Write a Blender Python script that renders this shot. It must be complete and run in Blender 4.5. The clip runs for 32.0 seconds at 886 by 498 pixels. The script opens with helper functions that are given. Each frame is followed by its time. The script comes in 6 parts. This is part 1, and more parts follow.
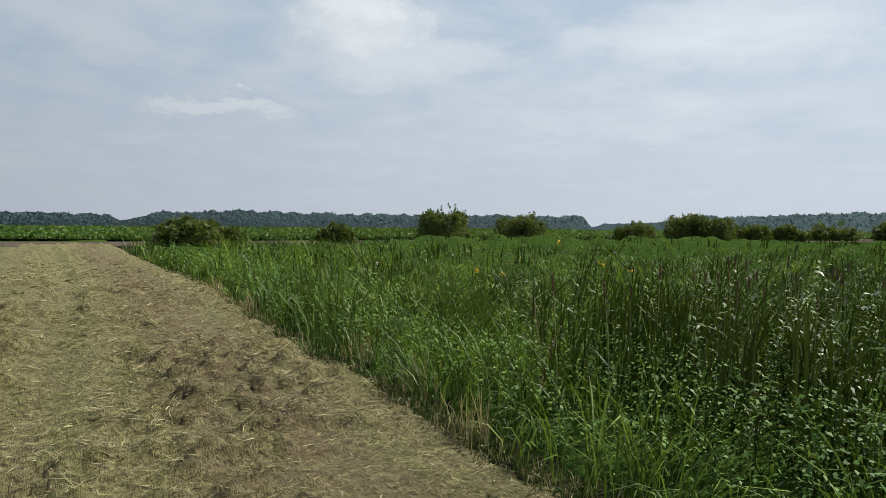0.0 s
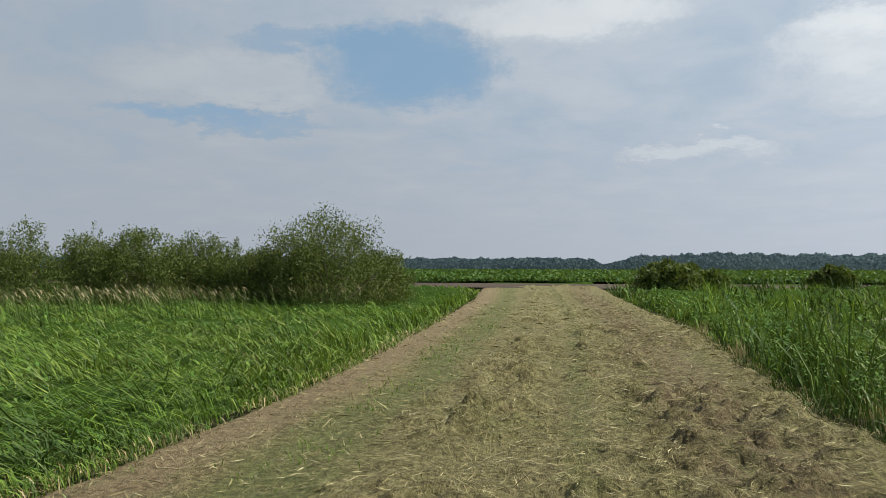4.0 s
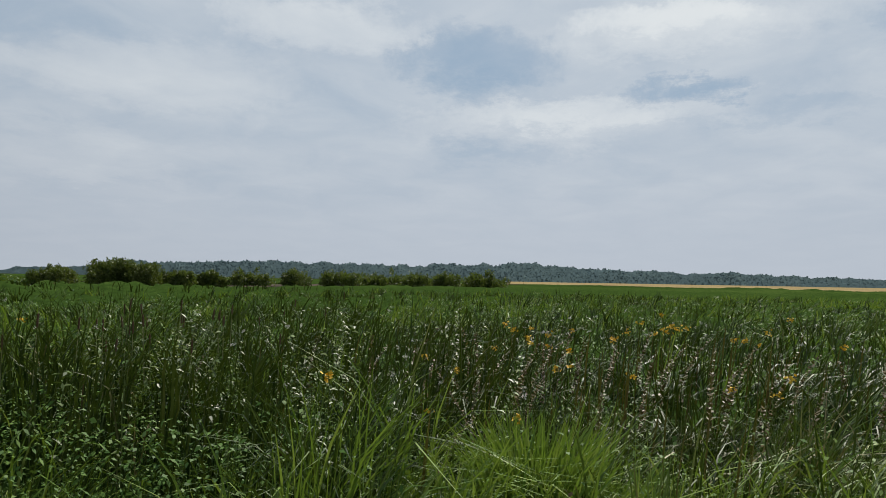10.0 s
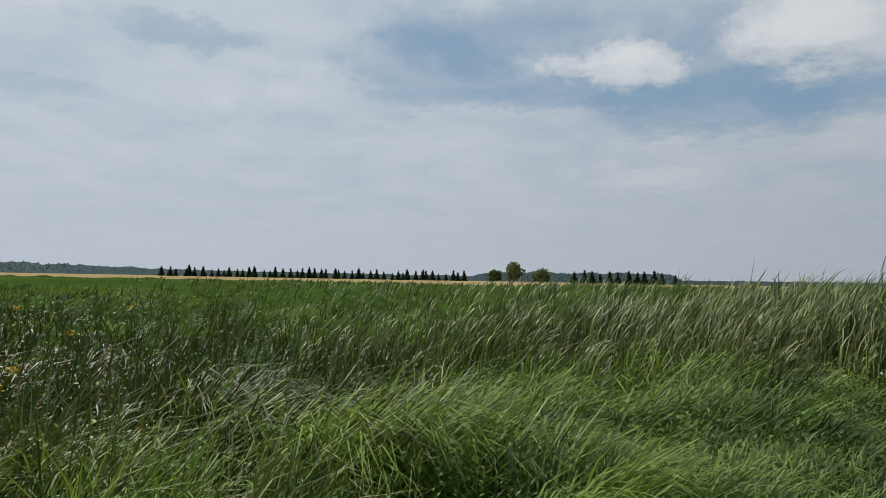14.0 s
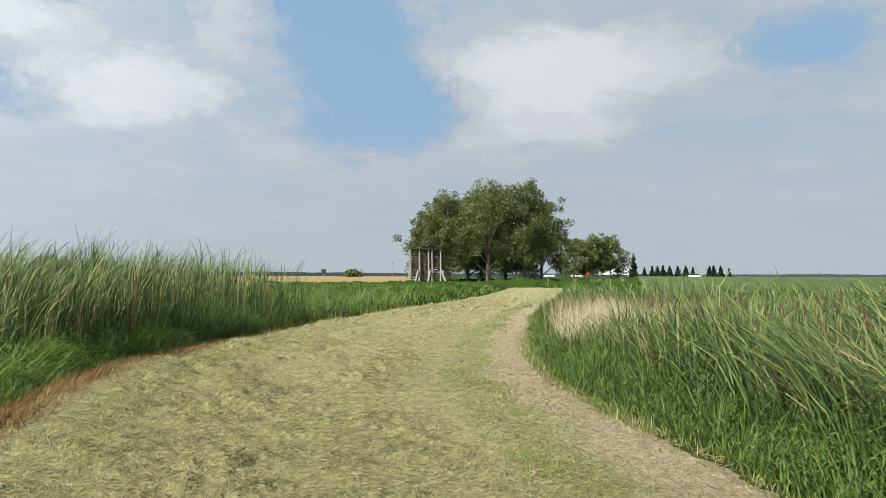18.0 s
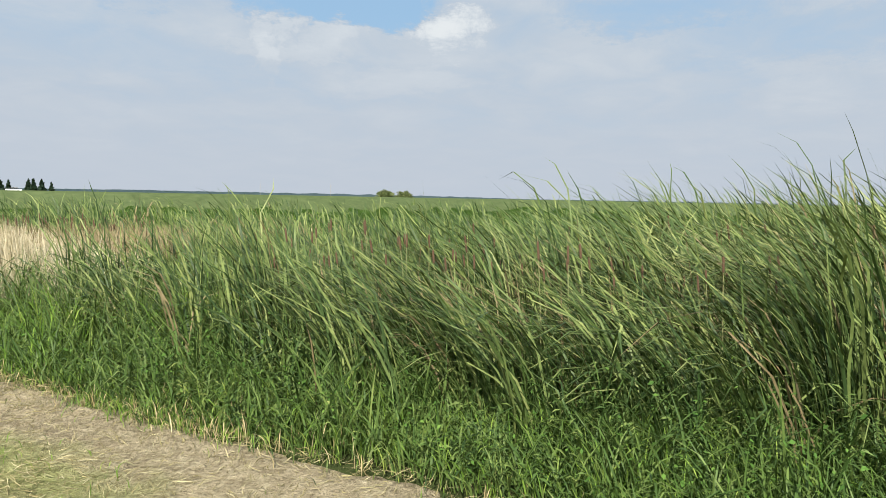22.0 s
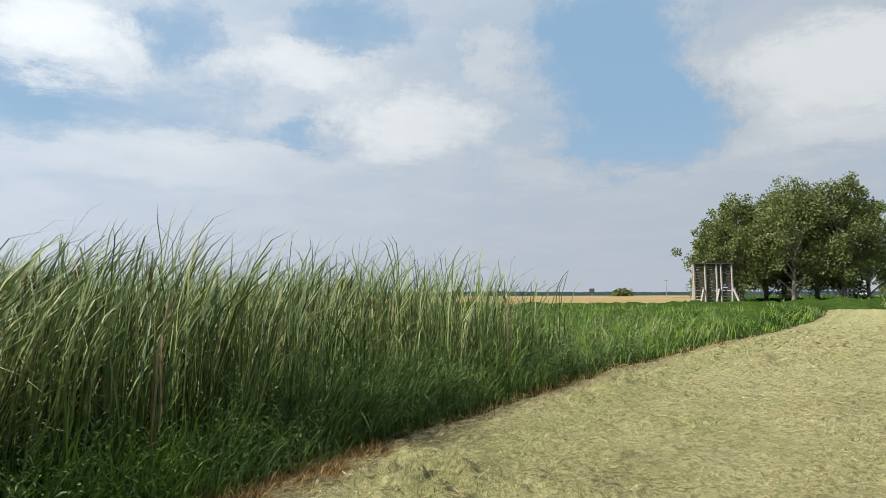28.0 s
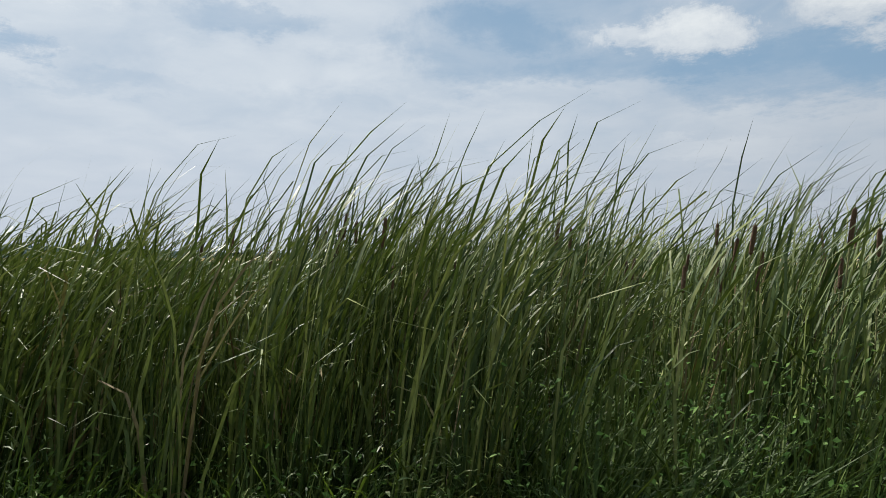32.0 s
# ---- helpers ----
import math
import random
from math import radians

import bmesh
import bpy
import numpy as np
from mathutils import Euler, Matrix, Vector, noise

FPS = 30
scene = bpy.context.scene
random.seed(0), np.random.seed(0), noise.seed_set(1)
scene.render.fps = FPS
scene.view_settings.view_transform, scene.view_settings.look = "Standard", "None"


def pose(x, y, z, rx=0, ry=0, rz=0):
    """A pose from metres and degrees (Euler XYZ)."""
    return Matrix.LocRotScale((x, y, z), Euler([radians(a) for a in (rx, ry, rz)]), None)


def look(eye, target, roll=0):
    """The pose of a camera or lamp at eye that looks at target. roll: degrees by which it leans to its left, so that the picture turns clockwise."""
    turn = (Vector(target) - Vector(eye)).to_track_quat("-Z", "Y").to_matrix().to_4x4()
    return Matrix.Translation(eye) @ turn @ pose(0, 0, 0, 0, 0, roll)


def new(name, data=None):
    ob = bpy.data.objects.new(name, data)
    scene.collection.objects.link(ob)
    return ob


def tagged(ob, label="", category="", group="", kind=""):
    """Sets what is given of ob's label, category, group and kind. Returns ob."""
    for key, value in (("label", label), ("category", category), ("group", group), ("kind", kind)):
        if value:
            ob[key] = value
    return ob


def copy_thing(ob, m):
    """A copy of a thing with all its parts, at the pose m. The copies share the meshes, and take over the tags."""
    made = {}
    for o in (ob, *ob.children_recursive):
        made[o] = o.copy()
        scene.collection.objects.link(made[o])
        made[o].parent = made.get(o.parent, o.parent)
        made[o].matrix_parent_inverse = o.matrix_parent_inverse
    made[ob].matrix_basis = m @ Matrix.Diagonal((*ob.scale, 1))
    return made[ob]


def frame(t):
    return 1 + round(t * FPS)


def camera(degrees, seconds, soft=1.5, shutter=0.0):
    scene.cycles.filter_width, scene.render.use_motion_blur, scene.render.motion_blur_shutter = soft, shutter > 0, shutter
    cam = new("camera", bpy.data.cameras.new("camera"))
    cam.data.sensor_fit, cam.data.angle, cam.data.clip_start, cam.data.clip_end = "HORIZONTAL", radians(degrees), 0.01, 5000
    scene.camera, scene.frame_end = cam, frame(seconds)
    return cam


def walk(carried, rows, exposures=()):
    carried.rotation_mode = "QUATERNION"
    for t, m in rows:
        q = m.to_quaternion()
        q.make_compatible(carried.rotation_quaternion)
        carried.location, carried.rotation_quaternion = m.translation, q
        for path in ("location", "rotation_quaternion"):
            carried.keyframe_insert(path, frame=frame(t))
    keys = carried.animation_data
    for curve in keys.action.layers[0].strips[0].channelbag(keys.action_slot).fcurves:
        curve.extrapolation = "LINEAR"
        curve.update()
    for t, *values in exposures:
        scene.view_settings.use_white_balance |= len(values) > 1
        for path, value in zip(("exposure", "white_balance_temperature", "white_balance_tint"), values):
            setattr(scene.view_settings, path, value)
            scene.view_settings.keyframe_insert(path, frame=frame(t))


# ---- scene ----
SUN_AZ, SUN_EL = 88.0, 44.0
cam = camera(64.8, 32.0, soft=0.6)


def bearing(yaw, pitch=0.0):
    """The way to a compass bearing: 0 looks along +y, 90 along +x."""
    a, p = radians(yaw), radians(pitch)
    return Vector((math.sin(a) * math.cos(p), math.cos(a) * math.cos(p), math.sin(p)))


# seconds, eye, bearing, pitch, roll
ROUTE = [
    (0, 0.000, 0.000, 1.590, 28.27, -1.77, 0.43),
    (0.5, -0.032, 0.006, 1.595, 21.46, -1.22, 0.48),
    (1, -0.039, 0.011, 1.598, 16.17, -0.66, 0.46),
    (1.5, -0.049, 0.020, 1.602, 12.24, -0.05, 0.53),
    (2, -0.068, 0.023, 1.609, 9.18, 0.55, 0.57),
    (2.5, -0.100, 0.017, 1.598, 5.09, 0.77, 0.58),
    (3, -0.137, 0.010, 1.601, -0.25, 0.76, 0.65),
    (3.5, -0.170, 0.008, 1.603, -5.39, 0.93, 0.34),
    (4, -0.187, 0.003, 1.600, -9.43, 1.57, 0.13),
    (4.5, -0.191, -0.006, 1.600, -11.55, 2.43, 0.13),
    (5, -0.185, -0.022, 1.600, -10.95, 3.23, 0.32),
    (5.5, -0.167, -0.047, 1.616, -6.79, 3.72, 0.59),
    (6, -0.131, -0.090, 1.625, 1.72, 3.63, 0.47),
    (6.5, -0.109, -0.144, 1.613, 10.74, 3.73, 0.41),
    (7, -0.078, -0.210, 1.596, 17.80, 3.59, 0.41),
    (7.5, -0.028, -0.277, 1.582, 24.31, 3.39, 0.44),
    (8, 0.021, -0.336, 1.577, 31.83, 3.28, 0.44),
    (8.5, 0.033, -0.369, 1.580, 41.20, 2.83, 0.49),
    (9, 0.040, -0.390, 1.600, 51.86, 2.58, 0.88),
    (9.5, 0.044, -0.402, 1.600, 62.86, 2.46, 1.07),
    (10, 0.047, -0.410, 1.600, 72.65, 2.50, 0.99),
    (10.5, 0.049, -0.414, 1.600, 80.88, 2.51, 0.86),
    (11, 0.049, -0.417, 1.600, 88.23, 2.35, 0.95),
    (11.5, 0.050, -0.419, 1.600, 95.26, 2.46, 0.92),
    (12, 0.050, -0.420, 1.600, 102.32, 2.55, 0.77),
    (12.5, 0.049, -0.421, 1.600, 107.57, 2.62, 0.59),
    (13, 0.048, -0.421, 1.600, 112.75, 2.61, 0.62),
    (13.5, 0.046, -0.422, 1.600, 120.76, 2.52, 0.70),
    (14, 0.043, -0.424, 1.600, 130.30, 2.49, 1.04),
    (14.5, 0.037, -0.426, 1.600, 139.89, 2.49, 1.02),
    (15, 0.028, -0.429, 1.600, 150.48, 2.64, 1.09),
    (15.5, 0.013, -0.435, 1.604, 161.37, 2.77, 1.08),
    (16, -0.012, -0.444, 1.600, 169.03, 2.83, 0.59),
    (16.5, -0.099, -0.494, 1.600, 175.59, 2.82, 0.30),
    (17, -0.215, -0.596, 1.600, 183.18, 2.72, 0.33),
    (17.5, -0.332, -0.757, 1.630, 193.90, 2.51, 0.47),
    (18, -0.418, -0.988, 1.578, 209.87, 2.18, 0.19),
    (18.5, -0.511, -1.260, 1.573, 220.50, 1.17, 0.46),
    (19, -0.603, -1.617, 1.574, 229.90, -0.10, 0.69),
    (19.5, -0.729, -2.002, 1.565, 240.81, -1.29, 0.87),
    (20, -0.866, -2.438, 1.564, 245.56, -2.16, 0.97),
    (20.5, -1.037, -2.919, 1.562, 247.98, -3.07, 0.96),
    (21, -1.234, -3.352, 1.577, 250.65, -3.84, 1.11),
    (21.5, -1.376, -3.761, 1.594, 256.02, -3.92, 1.07),
    (22, -1.571, -4.201, 1.623, 261.66, -4.18, 1.06),
    (22.5, -1.734, -4.683, 1.658, 263.41, -4.20, 1.30),
    (23, -1.840, -5.180, 1.657, 263.13, -4.03, 1.41),
    (23.5, -2.039, -5.705, 1.630, 259.15, -4.23, 1.43),
    (24, -2.187, -6.214, 1.590, 251.54, -4.91, 1.21),
    (24.5, -2.341, -6.696, 1.573, 242.90, -5.09, 0.69),
    (25, -2.478, -7.162, 1.571, 233.08, -4.67, 0.47),
    (25.5, -2.597, -7.620, 1.576, 226.29, -3.13, 0.02),
    (26, -2.726, -8.073, 1.600, 219.40, -1.43, -0.08),
    (26.5, -2.872, -8.518, 1.600, 212.27, 0.28, -0.04),
    (27, -3.039, -8.951, 1.600, 204.78, 1.83, 0.01),
    (27.5, -3.234, -9.367, 1.597, 196.81, 3.06, -0.01),
    (28, -3.461, -9.764, 1.619, 188.22, 3.79, -0.21),
    (28.5, -3.712, -10.165, 1.601, 176.68, 4.54, -0.69),
    (29, -4.009, -10.587, 1.616, 168.02, 5.00, -0.40),
    (29.5, -4.234, -11.051, 1.617, 157.58, 5.40, -0.26),
    (30, -4.330, -11.580, 1.665, 150.21, 5.40, -0.49),
    (30.5, -4.574, -12.320, 1.623, 144.75, 4.42, 0.32),
    (31, -4.798, -13.126, 1.605, 138.66, 3.79, 0.30),
    (31.5, -5.030, -13.992, 1.559, 133.41, 2.90, 0.16),
    (32, -5.288, -14.905, 1.616, 125.39, 0.69, 0.06),
]
walk(cam, [(t, look((x, y, z), Vector((x, y, z)) + bearing(yaw, pitch), roll)) for t, x, y, z, yaw, pitch, roll in ROUTE],
     exposures=[(0, 0.54), (3, 0.56), (6, 0.36), (9, 0.26), (12, 0.18), (14, 0.2), (15.5, 0.5), (17, 0.7), (20, 0.92), (25, 1.04), (28, 0.8), (32, 0.46)])

# ---- sky and sun ----
world = bpy.data.worlds.new("world")
scene.world = world
world.use_nodes = True


REFLECT = 0.78  # how much of the light all the ground and plants throw back


class Nodes:
    """Short hand for node trees."""

    def __init__(self, tree):
        self.tree = tree
        tree.nodes.clear()

    def add(self, kind, **values):
        n = self.tree.nodes.new(kind)
        for key, value in values.items():
            setattr(n, key, value)
        return n

    def put(self, socket, value):
        if isinstance(value, bpy.types.NodeSocket):
            self.tree.links.new(value, socket)
        elif value is not None:
            socket.default_value = value

    def math(self, op, a, b=None, c=None, clamp=False):
        n = self.add("ShaderNodeMath", operation=op, use_clamp=clamp)
        for socket, value in zip(n.inputs, (a, b, c)):
            self.put(socket, value)
        return n.outputs[0]

    def mix(self, fac, a, b, blend="MIX"):
        n = self.add("ShaderNodeMix", data_type="RGBA", blend_type=blend)
        self.put(n.inputs[0], fac), self.put(n.inputs[6], a), self.put(n.inputs[7], b)
        return n.outputs[2]

    def noise(self, vector, scale, detail=4.0, rough=0.55, warp=0.0):
        n = self.add("ShaderNodeTexNoise")
        self.put(n.inputs["Vector"], vector)
        n.inputs["Scale"].default_value, n.inputs["Detail"].default_value = scale, detail
        n.inputs["Roughness"].default_value, n.inputs["Distortion"].default_value = rough, warp
        return n.outputs["Fac"]

    def span(self, value, a, b, lo=0.0, hi=1.0, smooth=True):
        n = self.add("ShaderNodeMapRange", interpolation_type="SMOOTHSTEP" if smooth else "LINEAR")
        for socket, v in zip(n.inputs, (value, a, b, lo, hi)):
            self.put(socket, v)
        return n.outputs[0]

    def ramp(self, value, stops):
        n = self.add("ShaderNodeValToRGB")
        self.put(n.inputs[0], value)
        while len(n.color_ramp.elements) < len(stops):
            n.color_ramp.elements.new(0.5)
        for e, (at, colour) in zip(n.color_ramp.elements, stops):
            e.position, e.color = at, (*(REFLECT * v for v in colour), 1)
        return n.outputs[0]


# Clouds: bearing, elevation, half width, half height (degrees), weight; negative ones are blue gaps.
NORTH_CLOUDS = [
    (0.2, 19.8, 8.4, 1.6, 0.2), (0.5, 9.6, 10.4, 2.1, -0.08), (1.4, 19.7, 7.4, 1.1, 0.3), (10.2, 9.0, 3.8, 0.6, 0.2),
    (11.0, 8.8, 4.1, 0.6, 0.25), (20.9, 17.3, 2.0, 1.0, 0.22), (21.3, 16.3, 3.8, 1.7, 0.3), (25.6, 13.5, 7.1, 1.6, 0.2),
    (38.8, 17.4, 8.3, 2.1, -0.06), (42.5, 8.6, 7.4, 1.6, 0.12), (47.4, 7.2, 3.9, 0.7, 0.12), (50.0, 15.1, 7.9, 2.1, 0.2),
]
EAST_CLOUDS = [
    (62.2, 19.6, 6.3, 1.7, 0.35), (74.8, 17.7, 5.1, 1.9, -0.34), (78.1, 10.7, 4.5, 1.3, -0.18), (79.1, 12.5, 8.5, 1.5, 0.22),
    (86.3, 13.6, 9.3, 1.1, 0.28), (90.7, 20.2, 6.1, 1.0, 0.3), (91.5, 14.9, 3.4, 0.8, -0.32), (91.9, 19.4, 7.6, 1.7, 0.3),
    (97.5, 13.1, 5.6, 0.9, -0.12), (110.1, 18.3, 5.0, 0.9, -0.22), (112.3, 15.1, 8.8, 1.4, 0.12), 
    (126.3, 10.8, 5.0, 1.6, 0.1), (128.8, 16.8, 6.1, 2.6, -0.3), (133.4, 19.6, 7.4, 2.1, -0.25),
]
SOUTH_CLOUDS = [
    (140.3, 16.9, 1.8, 1.0, 0.3), (140.8, 15.1, 6.7, 1.6, -0.3), (145.3, 16.9, 2.8, 1.7, 0.6), (146.9, 8.1, 4.3, 0.9, 0.2),
    (150.0, 17.5, 3.0, 3.0, -0.2), (152.8, 13.4, 8.3, 1.7, -0.32), (157.1, 14.5, 4.4, 1.6, -0.2), (158.4, 19.5, 3.7, 2.1, 0.3),
    (159.0, 18.1, 5.4, 2.1, 0.42), (166.8, 19.8, 2.4, 2.1, -0.35), (167.7, 14.1, 4.2, 1.9, -0.25), (170.4, 10.3, 8.5, 1.7, 0.2),
    (175.9, 18.2, 4.0, 1.7, 0.2), (176.4, 12.8, 2.0, 1.0, -0.2), (176.4, 18.0, 4.6, 1.7, 0.3), (178.0, 12.8, 4.0, 1.4, -0.2),
    (181.4, 21.6, 4.3, 1.7, -0.4), (185.1, 13.7, 5.3, 2.4, 0.3), (185.2, 14.1, 5.1, 2.1, 0.35),
]
WEST_CLOUDS = [
    (192.3, 19.2, 1.5, 2.1, 0.25), (196.4, 10.4, 3.1, 1.3, 0.2), (202.0, 18.3, 4.9, 4.9, -0.62), (204.0, 11.7, 4.3, 2.1, -0.3),
    (205.7, 13.3, 4.1, 3.1, -0.48), (217.4, 16.5, 5.7, 2.6, 0.5), (218.0, 12.0, 5.7, 2.1, 0.25), (219.6, 11.4, 4.1, 1.0, 0.2),
    (222.3, 16.5, 7.8, 2.3, 0.42), (235.3, 10.0, 8.9, 2.1, -0.08), (238.0, 16.9, 3.7, 2.1, -0.4), (248.1, 13.8, 1.0, 3.5, 0.22),
    (249.1, 11.3, 3.7, 0.7, 0.15), (252.6, 12.6, 1.9, 0.8, 0.15), (252.6, 15.8, 6.3, 2.1, -0.55), (253.0, 14.4, 5.4, 1.1, -0.35),
    (259.3, 9.2, 5.5, 0.9, 0.1), (261.1, 13.4, 3.3, 0.9, 0.3), (261.7, 13.1, 2.6, 1.2, 0.45),
]
NORTHWEST_CLOUDS = [
    (278.4, 14.5, 6.6, 1.2, -0.32), (287.3, 12.0, 8.1, 1.4, -0.15), (291.1, 8.2, 4.9, 1.4, 0.12), (332.5, 11.7, 6.1, 0.8, -0.35),
    (333.6, 14.4, 8.0, 1.5, 0.15), (339.5, 17.7, 5.7, 0.8, -0.25), (347.6, 16.1, 5.7, 2.6, -0.5),
]
CLOUDS = NORTH_CLOUDS + EAST_CLOUDS + SOUTH_CLOUDS + WEST_CLOUDS + NORTHWEST_CLOUDS


def build_sky():
    k = Nodes(world.node_tree)
    out = k.add("ShaderNodeOutputWorld")
    back = k.add("ShaderNodeBackground")
    back.inputs[1].default_value = 0.065
    k.tree.links.new(back.outputs[0], out.inputs[0])
    air = k.add("ShaderNodeTexSky", sky_type="NISHITA", sun_disc=False, sun_elevation=radians(SUN_EL),
                sun_rotation=radians(SUN_AZ), air_density=1.0, dust_density=2.0, ozone_density=1.5)
    way = k.add("ShaderNodeTexCoord").outputs["Generated"]
    split = k.add("ShaderNodeSeparateXYZ")
    k.put(split.inputs[0], way)
    x, y, z = split.outputs
    # bearing, measured from 125 degrees, and elevation
    s, c = math.sin(radians(125)), math.cos(radians(125))
    ahead = k.math("ADD", k.math("MULTIPLY", x, s), k.math("MULTIPLY", y, c))
    right = k.math("SUBTRACT", k.math("MULTIPLY", x, c), k.math("MULTIPLY", y, s))
    az = k.math("MULTIPLY", k.math("ARCTAN2", right, ahead), 180 / math.pi)
    el = k.math("MULTIPLY", k.math("ARCSINE", z), 180 / math.pi)
    # flat cloud deck seen in perspective
    up = k.math("ADD", k.math("MAXIMUM", z, 0.0), 0.16)
    flat = k.add("ShaderNodeCombineXYZ")
    k.put(flat.inputs[0], k.math("DIVIDE", x, up))
    k.put(flat.inputs[1], k.math("DIVIDE", y, up))
    big = k.noise(flat.outputs[0], 0.9, 3, 0.5, 0.4)
    fine = k.noise(flat.outputs[0], 3.2, 7, 0.58, 0.5)
    edge = k.add("ShaderNodeCombineXYZ")
    k.put(edge.inputs[0], az), k.put(edge.inputs[1], el)
    warp = k.math("MULTIPLY", k.math("SUBTRACT", k.noise(edge.outputs[0], 0.16, 9, 0.72), 0.5), 14.0)
    warp2 = k.math("MULTIPLY", k.math("SUBTRACT", k.noise(flat.outputs[0], 2.4, 9, 0.72), 0.5), 8.0)
    azw, elw = k.math("ADD", az, warp), k.math("ADD", el, warp2)
    total = None
    for a, e, wa, we, weight in CLOUDS:
        u = k.math("DIVIDE", k.math("SUBTRACT", azw, ((a - 125) + 180) % 360 - 180), wa)
        v = k.math("DIVIDE", k.math("SUBTRACT", elw, e), we)
        r2 = k.math("MULTIPLY_ADD", u, u, k.math("MULTIPLY", v, v))
        m = k.math("MULTIPLY", k.span(r2, 2.6, 0.0), weight)
        total = m if total is None else k.math("ADD", total, m)
    ripple = k.math("ADD", k.math("MULTIPLY", big, 0.35), k.math("MULTIPLY", fine, 0.5))
    cover = k.math("ADD", k.math("ADD", ripple, 0.14), total)
    mask = k.span(cover, 0.02, 0.70, 0.12, 1.0)
    shade = k.math("ADD", k.math("MULTIPLY", cover, 0.75), k.math("MULTIPLY", k.noise(flat.outputs[0], 1.6, 6, 0.6, 0.3), 0.35))
    white = k.mix(k.span(shade, 0.45, 1.25), (4.0, 4.55, 5.2, 1), (6.2, 6.5, 6.65, 1))
    # clouds near the sun are brighter
    dot = k.add("ShaderNodeVectorMath", operation="DOT_PRODUCT")
    k.put(dot.inputs[0], way)
    dot.inputs[1].default_value = bearing(SUN_AZ, SUN_EL)
    glow = k.span(dot.outputs["Value"], -0.35, 1.0, 1.0, 1.6)
    bright = k.add("ShaderNodeVectorMath", operation="SCALE")
    k.put(bright.inputs[0], white), k.put(bright.inputs["Scale"], glow)
    blue = k.mix(0.8, air.outputs[0], (2.45, 4.25, 6.2, 1))
    sky = k.mix(mask, blue, bright.outputs[0])
    # thin haze towards the horizon
    haze = k.span(el, 15.0, -1.0, 0.0, 0.9)
    veil = k.add("ShaderNodeVectorMath", operation="SCALE")
    veil.inputs[0].default_value = (4.15, 4.58, 5.2)
    k.put(veil.inputs["Scale"], glow)
    k.put(back.inputs[0], k.mix(haze, sky, veil.outputs[0]))


build_sky()
sun = new("sun", bpy.data.lights.new("sun", "SUN"))
sun.data.energy, sun.data.angle, sun.data.color = 5.0, radians(0.8), (1.0, 0.95, 0.85)
sun.matrix_world = look(bearing(SUN_AZ, SUN_EL) * 100, (0, 0, 0))


# ---- materials ----
def material(name):
    m = bpy.data.materials.new(name)
    m.use_nodes = True
    k = Nodes(m.node_tree)
    out = k.add("ShaderNodeOutputMaterial")
    p = k.add("ShaderNodeBsdfPrincipled")
    k.tree.links.new(p.outputs[0], out.inputs[0])
    return m, k, p, out


def bumped(k, p, height, strength, distance=0.02):
    b = k.add("ShaderNodeBump")
    b.inputs["Strength"].default_value, b.inputs["Distance"].default_value = strength, distance
    k.put(b.inputs["Height"], height)
    k.put(p.inputs["Normal"], b.outputs[0])


def leafy(name, stops, through_leaf=0.35, patch=0.35, rough=0.5, patch_scale=0.25, dark=0.6, gloss=0.12, tint=0.35):
    """Leaves and blades: hue differs from island to island and over patches of some metres; light comes through."""
    m, k, p, out = material(name)
    rnd = k.add("ShaderNodeNewGeometry").outputs["Random Per Island"]
    where = k.add("ShaderNodeTexCoord").outputs["Object"]
    spot = k.noise(where, patch_scale, 3, 0.6)
    mixed = k.math("ADD", k.math("MULTIPLY", rnd, 1 - patch), k.math("MULTIPLY", k.span(spot, 0.3, 0.7), patch))
    colour = k.ramp(mixed, stops)
    colour = k.mix(k.math("MULTIPLY", k.span(k.noise(where, 9.0, 3), 0.35, 0.65), 1 - dark), colour,
                   tuple(v * 0.5 for v in stops[0][1]) + (1,))
    k.put(p.inputs["Base Color"], colour)
    p.inputs["Roughness"].default_value = rough
    p.inputs["Specular IOR Level"].default_value = gloss
    t = k.add("ShaderNodeBsdfTranslucent")
    k.put(t.inputs[0], k.mix(tint, colour, (0.30, 0.42, 0.03, 1)))
    mix = k.add("ShaderNodeMixShader")
    mix.inputs[0].default_value = through_leaf
    k.tree.links.new(p.outputs[0], mix.inputs[1])
    k.tree.links.new(t.outputs[0], mix.inputs[2])
    k.tree.links.new(mix.outputs[0], out.inputs[0])
    return m


def plain(name, a, b, rough=0.7, scale=6.0, metal=0.0, bump=0.2):
    m, k, p, _ = material(name)
    where = k.add("ShaderNodeTexCoord").outputs["Object"]
    n = k.noise(where, scale, 6, 0.6)
    n2 = k.noise(where, scale * 0.17, 3, 0.6)
    k.put(p.inputs["Base Color"], k.mix(k.math("MULTIPLY_ADD", n, 0.6, k.math("MULTIPLY", n2, 0.4)), (*a, 1), (*b, 1)))
    p.inputs["Roughness"].default_value, p.inputs["Metallic"].default_value = rough, metal
    if bump:
        bumped(k, p, n, bump)
    return m


